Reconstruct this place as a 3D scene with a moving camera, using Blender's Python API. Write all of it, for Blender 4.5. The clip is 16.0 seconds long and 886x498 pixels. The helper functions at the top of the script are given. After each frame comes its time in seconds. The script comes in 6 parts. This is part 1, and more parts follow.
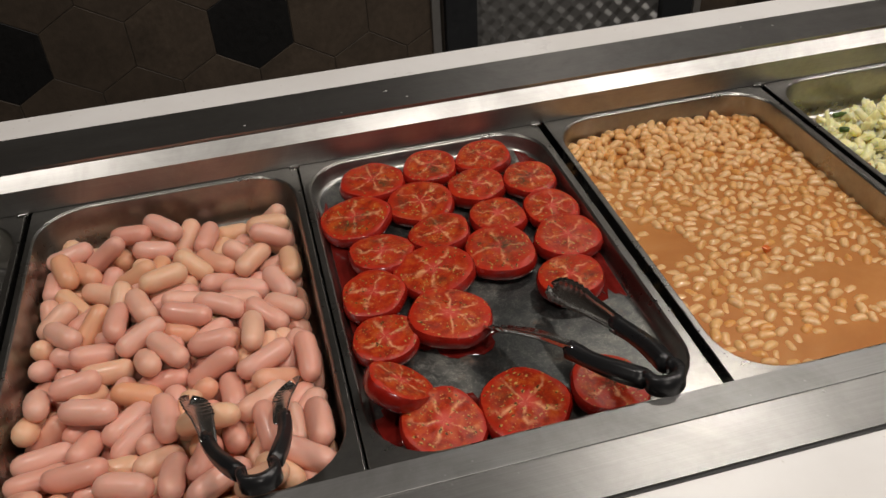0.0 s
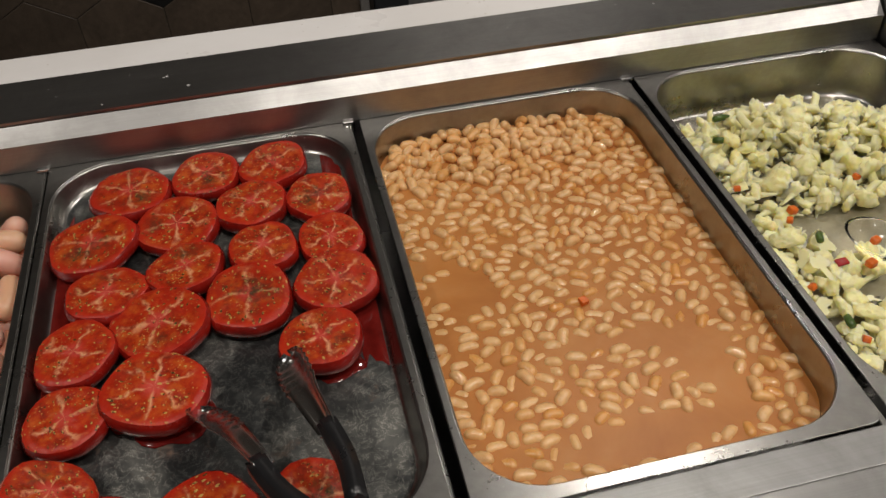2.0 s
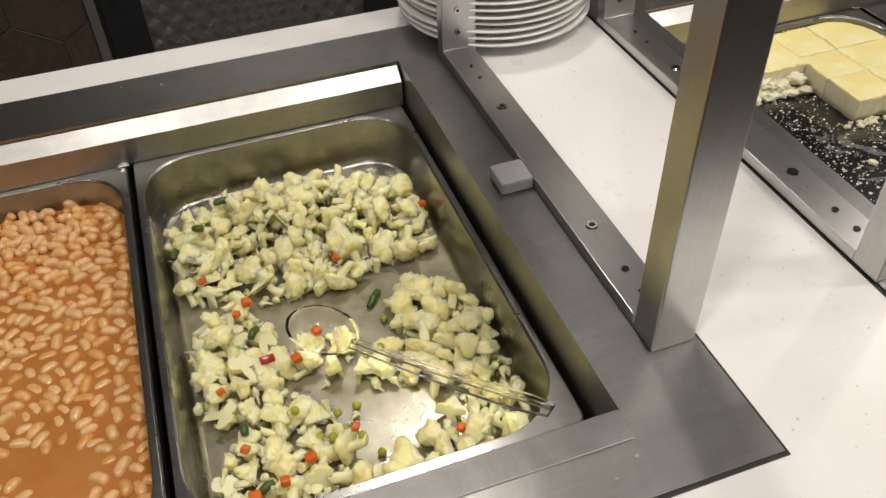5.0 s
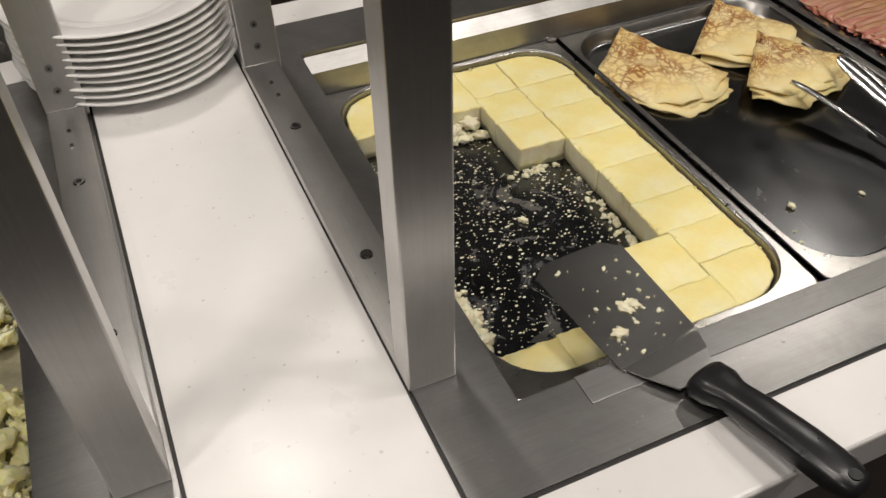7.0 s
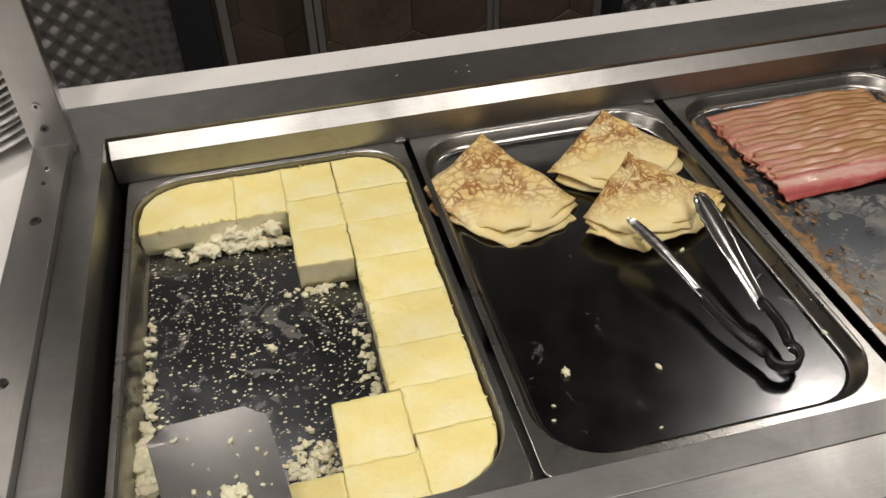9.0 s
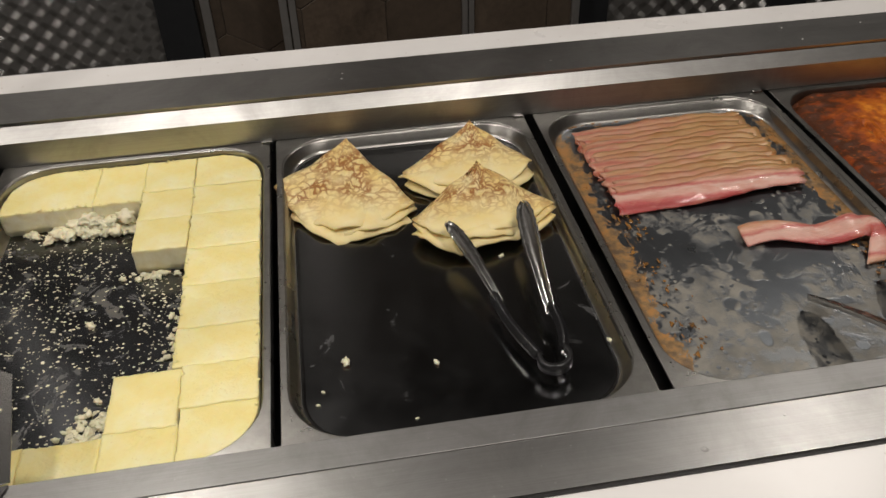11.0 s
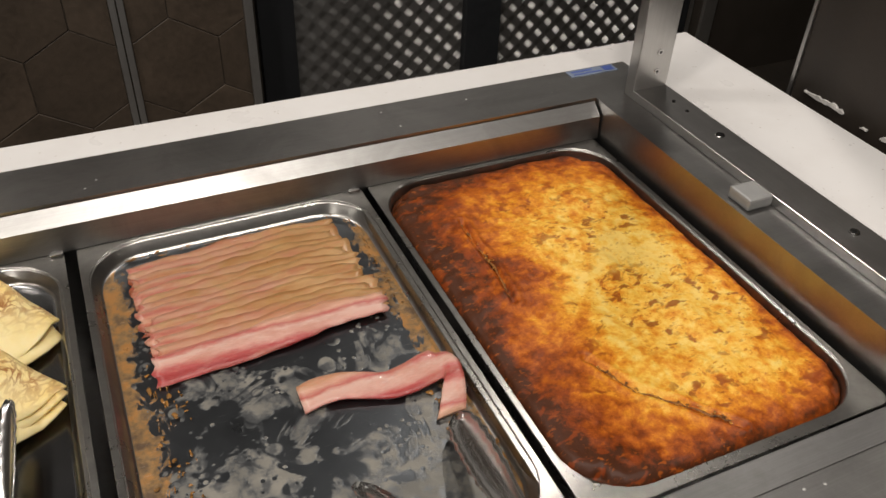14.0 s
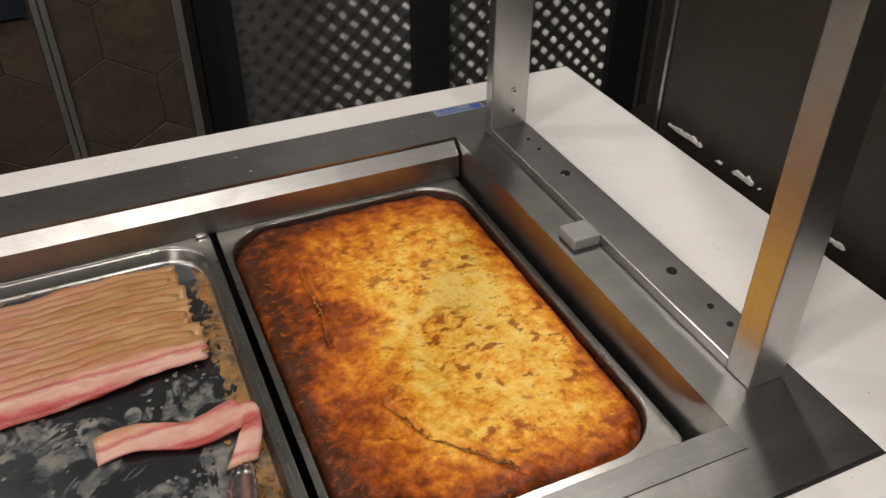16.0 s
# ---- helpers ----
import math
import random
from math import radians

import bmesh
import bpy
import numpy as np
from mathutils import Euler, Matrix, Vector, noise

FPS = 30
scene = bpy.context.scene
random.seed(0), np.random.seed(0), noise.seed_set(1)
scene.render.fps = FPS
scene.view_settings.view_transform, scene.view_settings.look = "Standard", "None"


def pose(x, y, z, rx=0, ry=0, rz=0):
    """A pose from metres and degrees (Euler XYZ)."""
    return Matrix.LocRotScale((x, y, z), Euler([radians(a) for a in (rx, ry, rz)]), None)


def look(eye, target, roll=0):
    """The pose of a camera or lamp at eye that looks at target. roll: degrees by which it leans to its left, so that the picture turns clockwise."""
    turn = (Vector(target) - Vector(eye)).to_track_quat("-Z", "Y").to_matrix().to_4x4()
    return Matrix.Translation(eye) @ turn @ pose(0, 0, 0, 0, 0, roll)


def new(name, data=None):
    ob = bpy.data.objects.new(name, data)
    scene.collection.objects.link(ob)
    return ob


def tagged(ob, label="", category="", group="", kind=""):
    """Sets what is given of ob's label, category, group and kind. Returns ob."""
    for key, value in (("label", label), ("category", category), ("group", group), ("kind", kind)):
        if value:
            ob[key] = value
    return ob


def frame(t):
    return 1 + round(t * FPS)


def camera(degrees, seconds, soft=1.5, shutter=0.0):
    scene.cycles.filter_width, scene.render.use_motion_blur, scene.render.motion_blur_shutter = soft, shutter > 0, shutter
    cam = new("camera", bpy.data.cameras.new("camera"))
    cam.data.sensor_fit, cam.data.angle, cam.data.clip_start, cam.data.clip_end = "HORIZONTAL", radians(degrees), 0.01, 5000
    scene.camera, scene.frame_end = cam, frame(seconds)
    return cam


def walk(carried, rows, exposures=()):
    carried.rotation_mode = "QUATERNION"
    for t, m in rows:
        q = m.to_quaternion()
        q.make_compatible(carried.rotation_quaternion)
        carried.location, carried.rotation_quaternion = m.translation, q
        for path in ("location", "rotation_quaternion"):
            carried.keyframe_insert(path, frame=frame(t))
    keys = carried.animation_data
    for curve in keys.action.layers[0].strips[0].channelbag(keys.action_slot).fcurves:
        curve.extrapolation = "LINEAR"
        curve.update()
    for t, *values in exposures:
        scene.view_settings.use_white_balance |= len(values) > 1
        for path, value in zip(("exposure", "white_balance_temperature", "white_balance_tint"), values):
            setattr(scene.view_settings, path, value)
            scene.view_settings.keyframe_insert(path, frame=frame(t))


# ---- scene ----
cam = camera(56.4, 16.0)
PATH = [
    (0, (-0.105, 0.05, 1.42), (0.24, 1.584, 0.185), -3.4),
    (0.5, (-0.021, 0.031, 1.414), (0.335, 1.541, 0.153), -3.0),
    (1, (0.028, 0.098, 1.393), (0.296, 1.567, 0.062), -2.2),
    (1.5, (0.102, 0.171, 1.38), (0.314, 1.594, -0.009), -2.4),
    (2, (0.178, 0.195, 1.387), (0.485, 1.618, 0.015), -2.0),
    (2.5, (0.272, 0.168, 1.397), (0.509, 1.617, 0.038), -2.9),
    (3, (0.362, 0.116, 1.407), (0.536, 1.605, 0.083), -3.6),
    (3.5, (0.461, 0.087, 1.408), (0.762, 1.574, 0.105), -3.7),
    (3.7, (0.5, 0.077, 1.403), (0.88, 1.548, 0.103), -3.0),
    (5.8, (0.781, 0.17, 1.414), (1.313, 1.511, 0.029), -1.4),
    (6, (0.811, 0.172, 1.409), (1.404, 1.485, 0.022), -0.9),
    (6.5, (0.91, 0.169, 1.407), (1.592, 1.436, 0.018), 0.5),
    (7, (1.059, 0.127, 1.407), (1.633, 1.466, 0.038), -1.3),
    (7.5, (1.188, 0.075, 1.415), (1.683, 1.478, 0.079), -1.9),
    (8, (1.275, 0.071, 1.422), (1.696, 1.537, 0.129), -5.1),
    (8.5, (1.373, 0.121, 1.406), (1.813, 1.59, 0.122), -2.7),
    (8.7, (1.402, 0.137, 1.403), (1.8, 1.613, 0.114), -2.2),
    (10.8, (1.665, 0.044, 1.39), (1.896, 1.589, 0.141), -1.7),
    (11, (1.67, 0.042, 1.393), (1.903, 1.595, 0.155), -1.6),
    (11.5, (1.69, 0.035, 1.4), (1.959, 1.614, 0.202), -1.2),
    (12, (1.725, 0.024, 1.401), (2.066, 1.599, 0.217), -1.3),
    (12.5, (1.804, 0.065, 1.398), (2.285, 1.594, 0.202), -0.6),
    (13, (1.882, 0.149, 1.411), (2.442, 1.65, 0.213), 1.5),
    (13.5, (1.928, 0.198, 1.414), (2.566, 1.652, 0.199), 2.4),
    (14, (1.987, 0.187, 1.41), (2.679, 1.61, 0.187), 2.5),
    (14.5, (2.075, 0.14, 1.428), (2.729, 1.597, 0.225), 1.8),
    (15, (2.137, 0.11, 1.437), (2.745, 1.607, 0.257), 1.4),
    (15.5, (2.166, 0.112, 1.441), (2.78, 1.605, 0.261), 0.5),
    (16, (2.181, 0.111, 1.439), (2.844, 1.58, 0.254), 0.3),
]
walk(cam, [(t, look(eye, target, roll)) for t, eye, target, roll in PATH],
     [(0, -0.12), (2.0, -0.2), (3.7, -0.1), (5.8, -0.15), (6.5, -0.29), (7.0, -0.27), (7.5, -0.12), (8.0, -0.16), (8.7, -0.22), (10.8, -0.33), (12.5, -0.31), (13.0, 0.02), (13.5, 0.08), (14.5, 0.04), (16, -0.08)])

# ---- light ----
world = bpy.data.worlds.new("world")
scene.world = world
world.use_nodes = True
world.node_tree.nodes["Background"].inputs[0].default_value = (0.9, 0.85, 0.8, 1)
world.node_tree.nodes["Background"].inputs[1].default_value = 0.02

LAMP_W, LAMP_COLOR = 12.0, (1.0, 0.925, 0.85)
CEILING = 2.75
# unseen downlights: two at y 1.62 fitted to steel highlights, the rest added fill
LAMPS = [(1.12, 1.62), (1.2, 0.25), (3.15, 1.62), (-0.9, 0.7), (0.4, 0.1), (2.2, 0.2), (0.0, -1.5), (2.55, -0.45)]
for lx, ly in LAMPS:
    lamp = bpy.data.lights.new("downlight_glow", "AREA")
    lamp.shape, lamp.size, lamp.energy, lamp.color = "DISK", 0.17, LAMP_W, LAMP_COLOR
    ob = new("downlight_glow", lamp)
    ob.matrix_world = pose(lx, ly, CEILING - 0.012)

# ---- materials ----
class Nodes:
    """A small node-tree writer for one material."""

    def __init__(self, name):
        self.mat = bpy.data.materials.new(name)
        self.mat.use_nodes = True
        self.nt = self.mat.node_tree
        self.bsdf = self.nt.nodes["Principled BSDF"]
        self.coord = self.nt.nodes.new("ShaderNodeTexCoord")
        self.info = self.nt.nodes.new("ShaderNodeObjectInfo")

    def link(self, a, b):
        self.nt.links.new(a, b)

    def put(self, socket, value):
        if isinstance(value, bpy.types.NodeSocket):
            self.link(value, socket)
        elif isinstance(value, tuple) and len(value) == 3 and len(socket.default_value) == 4:
            socket.default_value = (*value, 1)
        else:
            socket.default_value = value

    def place(self, scale=(1, 1, 1), shift=False, rot=(0, 0, 0)):
        """Object coordinates, scaled; shift: moved at random from object to object."""
        m = self.nt.nodes.new("ShaderNodeMapping")
        m.inputs["Scale"].default_value = scale
        m.inputs["Rotation"].default_value = rot
        self.link(self.coord.outputs["Object"], m.inputs["Vector"])
        if shift:
            v = self.nt.nodes.new("ShaderNodeVectorMath")
            v.operation = "SCALE"
            v.inputs[0].default_value = (7.3, 3.1, 5.7)
            self.link(self.info.outputs["Random"], v.inputs["Scale"])
            self.link(v.outputs[0], m.inputs["Location"])
        return m.outputs[0]

    def noise(self, scale, detail=4.0, rough=0.55, vec=None, distort=0.0):
        n = self.nt.nodes.new("ShaderNodeTexNoise")
        n.inputs["Scale"].default_value, n.inputs["Detail"].default_value = scale, detail
        n.inputs["Roughness"].default_value, n.inputs["Distortion"].default_value = rough, distort
        self.link(vec or self.place(), n.inputs["Vector"])
        return n.outputs["Fac"]

    def cells(self, scale, vec=None, feature="F1", out="Distance", random=1.0):
        n = self.nt.nodes.new("ShaderNodeTexVoronoi")
        n.feature = feature
        n.inputs["Scale"].default_value, n.inputs["Randomness"].default_value = scale, random
        self.link(vec or self.place(), n.inputs["Vector"])
        return n.outputs[out]

    def ramp(self, fac, *stops):
        r = self.nt.nodes.new("ShaderNodeValToRGB")
        el = r.color_ramp.elements
        while len(el) < len(stops):
            el.new(0.5)
        for e, (p, c) in zip(el, stops):
            e.position = p
            e.color = (*c, 1) if isinstance(c, tuple) else (c, c, c, 1)
        self.link(fac, r.inputs[0])
        return r.outputs[0]

    def mix(self, fac, a, b, how="MIX"):
        m = self.nt.nodes.new("ShaderNodeMix")
        m.data_type, m.blend_type = "RGBA", how
        self.put(m.inputs[0], fac)
        self.put(m.inputs[6], a)
        self.put(m.inputs[7], b)
        return m.outputs[2]

    def math(self, op, a, b=0.0):
        m = self.nt.nodes.new("ShaderNodeMath")
        m.operation = op
        self.put(m.inputs[0], a)
        self.put(m.inputs[1], b)
        return m.outputs[0]

    def axis(self, i, vec=None):
        s = self.nt.nodes.new("ShaderNodeSeparateXYZ")
        self.link(vec or self.coord.outputs["Object"], s.inputs[0])
        return s.outputs[i]

    def bump(self, height, strength=0.3, dist=0.002, after=None):
        b = self.nt.nodes.new("ShaderNodeBump")
        b.inputs["Strength"].default_value, b.inputs["Distance"].default_value = strength, dist
        self.link(height, b.inputs["Height"])
        if after:
            self.link(after, b.inputs["Normal"])
        return b.outputs[0]

    def done(self, color=None, rough=None, metal=None, normal=None, sss=0.0, sss_r=(0.01, 0.004, 0.002), coat=0.0, coat_rough=0.1, spec=None, trans=None, ior=None, alpha=None):
        i = self.bsdf.inputs
        for key, v in (("Base Color", color), ("Roughness", rough), ("Metallic", metal), ("Specular IOR Level", spec), ("Transmission Weight", trans), ("IOR", ior), ("Alpha", alpha)):
            if v is not None:
                self.put(i[key], v)
        if normal:
            self.link(normal, i["Normal"])
        if sss:
            i["Subsurface Weight"].default_value, i["Subsurface Radius"].default_value, i["Subsurface Scale"].default_value = sss, sss_r, 1.0
        if coat:
            self.put(i["Coat Weight"], coat)
            i["Coat Roughness"].default_value = coat_rough
        return self.mat


def steel(name, base=0.55, rough=0.26, brush=(3, 160, 160), wear=0.12, tint=(1.0, 0.985, 0.96), grain=0.025, dirt=0.25):
    n = Nodes(name)
    fine = n.noise(6.0, 3, 0.6, n.place(brush))
    coarse = n.noise(6.0, 3, 0.65, n.place(tuple(k * 0.22 for k in brush)))
    streak = n.math("ADD", n.math("MULTIPLY", fine, 0.65), n.math("MULTIPLY", coarse, 0.35))
    smudge = n.noise(11.0, 8, 0.72, None, 0.6)
    wipe = n.noise(3.0, 5, 0.6, n.place((1.2, 5, 5), False, (0, 0, 0.35)), 0.5)
    spot = n.ramp(n.cells(85.0), (0.05, 1.0), (0.10, 0.0))
    keep = n.ramp(n.noise(9.0, 3), (0.54, 0.0), (0.64, 1.0))
    drops = n.math("MULTIPLY", spot, keep)
    c = n.ramp(streak, (0.32, tuple(base * (1 - 2.4 * grain) * k for k in tint)), (0.68, tuple(base * (1 + 2.0 * grain) * k for k in tint)))
    c = n.mix(n.ramp(smudge, (0.42, 0.0), (0.72, dirt)), c, tuple(base * 0.45 * k for k in (1.0, 0.97, 0.9)))
    c = n.mix(n.math("MULTIPLY", drops, 0.35), c, (0.72, 0.71, 0.69))
    r = n.math("ADD", n.math("MULTIPLY", n.math("ADD", n.math("MULTIPLY", smudge, 0.5), n.math("MULTIPLY", wipe, 0.5)), wear * 1.6), n.math("ADD", n.math("MULTIPLY", streak, 0.05), rough - 0.025 - 0.8 * wear))
    r = n.math("ADD", r, n.math("MULTIPLY", drops, 0.25))
    return n.done(c, r, 1.0, n.bump(streak, 0.015 + 0.15 * grain, 0.0006))


M = {}
M["steel_top"] = steel("brushed_steel_top", 0.36, 0.36, (3, 160, 160), 0.2, (1.0, 0.985, 0.96), 0.035, 0.4)
M["steel_bar"] = steel("brushed_steel_bar", 0.6, 0.3, (160, 3, 160))
M["steel_bar_x"] = steel("brushed_steel_rail", 0.40, 0.38, (3, 160, 160), 0.2, (1.0, 0.985, 0.96), 0.04, 0.5)
M["steel_post"] = steel("brushed_steel_post", 0.58, 0.32, (160, 160, 3))
M["steel_pan"] = steel("pan_steel", 0.38, 0.29, (20, 20, 20), 0.16, (1.0, 0.975, 0.92), 0.04, 0.4)
M["steel_shiny"] = steel("polished_steel", 0.55, 0.15, (30, 30, 30), 0.08)
M["steel_spatula"] = steel("spatula_steel", 0.42, 0.22, (20, 120, 20), 0.12)
M["steel_tongs"] = steel("tongs_steel", 0.60, 0.22, (30, 30, 30), 0.1)
M["steel_lip"] = steel("dull_steel_lip", 0.30, 0.45, (3, 120, 120), 0.2, (1.0, 0.985, 0.97), 0.04, 0.5)
M["steel_dark"] = steel("well_steel", 0.36, 0.36, (5, 60, 60), 0.2)
M["steel_strip"] = steel("panel_edge_strip", 0.8, 0.45, (160, 160, 3))


def worktop_mat():
    n = Nodes("white_worktop")
    specks = n.ramp(n.cells(110.0), (0.10, 1.0), (0.2, 0.0))
    keep = n.ramp(n.noise(90.0, 1), (0.58, 0.0), (0.64, 1.0))
    fleck = n.math("MULTIPLY", specks, keep)
    stain = n.ramp(n.noise(5.0, 6, 0.62), (0.42, (0.78, 0.765, 0.75)), (0.62, (0.735, 0.715, 0.695)))
    c = n.mix(n.math("MULTIPLY", fleck, 0.55), stain, (0.42, 0.37, 0.31))
    r = n.math("ADD", n.math("MULTIPLY", n.noise(12.0, 4), 0.22), 0.2)
    return n.done(c, r, 0.0, n.bump(n.noise(60.0, 3), 0.03, 0.001))


M["worktop"] = worktop_mat()


def stone_tile(name, dark, light):
    n = Nodes(name)
    vec = n.place((1, 1, 1), True)
    broad, fine = n.noise(6.0, 6, 0.65, vec, 0.6), n.noise(60.0, 5, 0.6, vec)
    c = n.ramp(broad, (0.3, dark), (0.72, light))
    c = n.mix(0.35, c, n.ramp(fine, (0.35, dark), (0.7, light)))
    c = n.mix(n.math("MULTIPLY", n.info.outputs["Random"], 0.45), c, dark)
    h = n.math("ADD", broad, n.math("MULTIPLY", fine, 0.4))
    return n.done(c, n.math("ADD", n.math("MULTIPLY", fine, 0.3), 0.42), 0.0, n.bump(h, 0.5, 0.004))


M["tile_brown"] = stone_tile("brown_stone_tile", (0.046, 0.034, 0.024), (0.125, 0.091, 0.064))
M["tile_dark"] = stone_tile("dark_brown_stone_tile", (0.016, 0.012, 0.0085), (0.034, 0.025, 0.018))
M["tile_black"] = stone_tile("black_stone_tile", (0.004, 0.004, 0.004), (0.012, 0.011, 0.011))
M["grout"] = stone_tile("tile_grout", (0.045, 0.036, 0.028), (0.075, 0.062, 0.05))
M["frame_dark"] = stone_tile("dark_painted_frame", (0.012, 0.013, 0.015), (0.024, 0.026, 0.029))
M["plate"] = steel("tread_plate_steel", 0.42, 0.55, (20, 20, 20), 0.15)
M["plate_bar"] = steel("tread_plate_bar", 0.46, 0.36, (20, 20, 20), 0.1)
M["floor"] = stone_tile("floor_tile", (0.03, 0.025, 0.02), (0.08, 0.065, 0.05))
M["paint_dark"] = stone_tile("dark_ceiling_paint", (0.05, 0.047, 0.043), (0.09, 0.085, 0.08))
M["panel"] = stone_tile("counter_panel", (0.05, 0.045, 0.04), (0.1, 0.09, 0.08))


def plain(name, c, rough, metal=0.0, var=0.12, scale=25.0, bumps=0.1, **more):
    n = Nodes(name)
    vec = n.place((1, 1, 1), True)
    f = n.noise(scale, 4, 0.6, vec)
    lo, hi = tuple(k * (1 - var) for k in c), tuple(min(1, k * (1 + var)) for k in c)
    r = n.math("ADD", n.math("MULTIPLY", n.noise(scale * 2.3, 3, 0.5, vec), 0.14), rough - 0.07)
    return n.done(n.ramp(f, (0.3, lo), (0.7, hi)), r, metal, n.bump(n.noise(scale * 5, 3, 0.5, vec), bumps, 0.001), **more)


M["black_plastic"] = plain("black_plastic", (0.012, 0.012, 0.013), 0.3)
M["grey_plastic"] = plain("grey_plastic", (0.26, 0.26, 0.255), 0.4)
M["china"] = plain("white_china", (0.82, 0.81, 0.79), 0.12, 0, 0.02, 8.0, 0.01, coat=0.6, coat_rough=0.04)
M["seal"] = plain("black_sealant", (0.015, 0.014, 0.013), 0.5)
M["lamp_glass"] = plain("lamp_diffuser", (0.9, 0.88, 0.85), 0.4)
M["white_trim"] = plain("white_trim", (0.75, 0.74, 0.72), 0.4)
M["blue_label"] = plain("blue_grey_label", (0.20, 0.24, 0.32), 0.25)
M["pale_label"] = plain("blue_print", (0.07, 0.11, 0.34), 0.3)
M["slate"] = plain("dark_blue_chalkboard", (0.012, 0.016, 0.024), 0.5)
M["chalk"] = plain("white_chalk", (0.45, 0.47, 0.5), 0.8, 0, 0.2, 90.0, 0.3)
M["plaster"] = plain("chipped_white_plaster", (0.62, 0.6, 0.57), 0.8, 0, 0.2, 80.0, 0.6)
M["screw_dark"] = plain("screw_recess", (0.05, 0.05, 0.05), 0.4, 1.0)
M["drop"] = plain("dried_drop", (0.42, 0.41, 0.40), 0.12, 0, 0.2, 60.0, 0.2)


# ---- food materials ----
def sausage_mat():
    n = Nodes("pale_sausage_skin")
    vec = n.place((1, 1, 1), True)
    pink = n.ramp(n.info.outputs["Random"], (0.0, (0.72, 0.34, 0.26)), (0.45, (0.78, 0.43, 0.34)), (0.72, (0.80, 0.49, 0.31)), (0.88, (0.74, 0.36, 0.20)), (1.0, (0.78, 0.41, 0.31)))
    c = n.mix(n.ramp(n.noise(45.0, 4, 0.6, vec), (0.40, 0.0), (0.78, 0.35)), pink, (0.66, 0.30, 0.19))
    fine = n.noise(420.0, 2, 0.5, vec)
    return n.done(c, n.math("ADD", n.math("MULTIPLY", n.noise(70.0, 3, 0.5, vec), 0.2), 0.28), 0.0, n.bump(fine, 0.08, 0.0006), sss=0.25, sss_r=(0.006, 0.0025, 0.0015), coat=0.06)


M["sausage"] = sausage_mat()


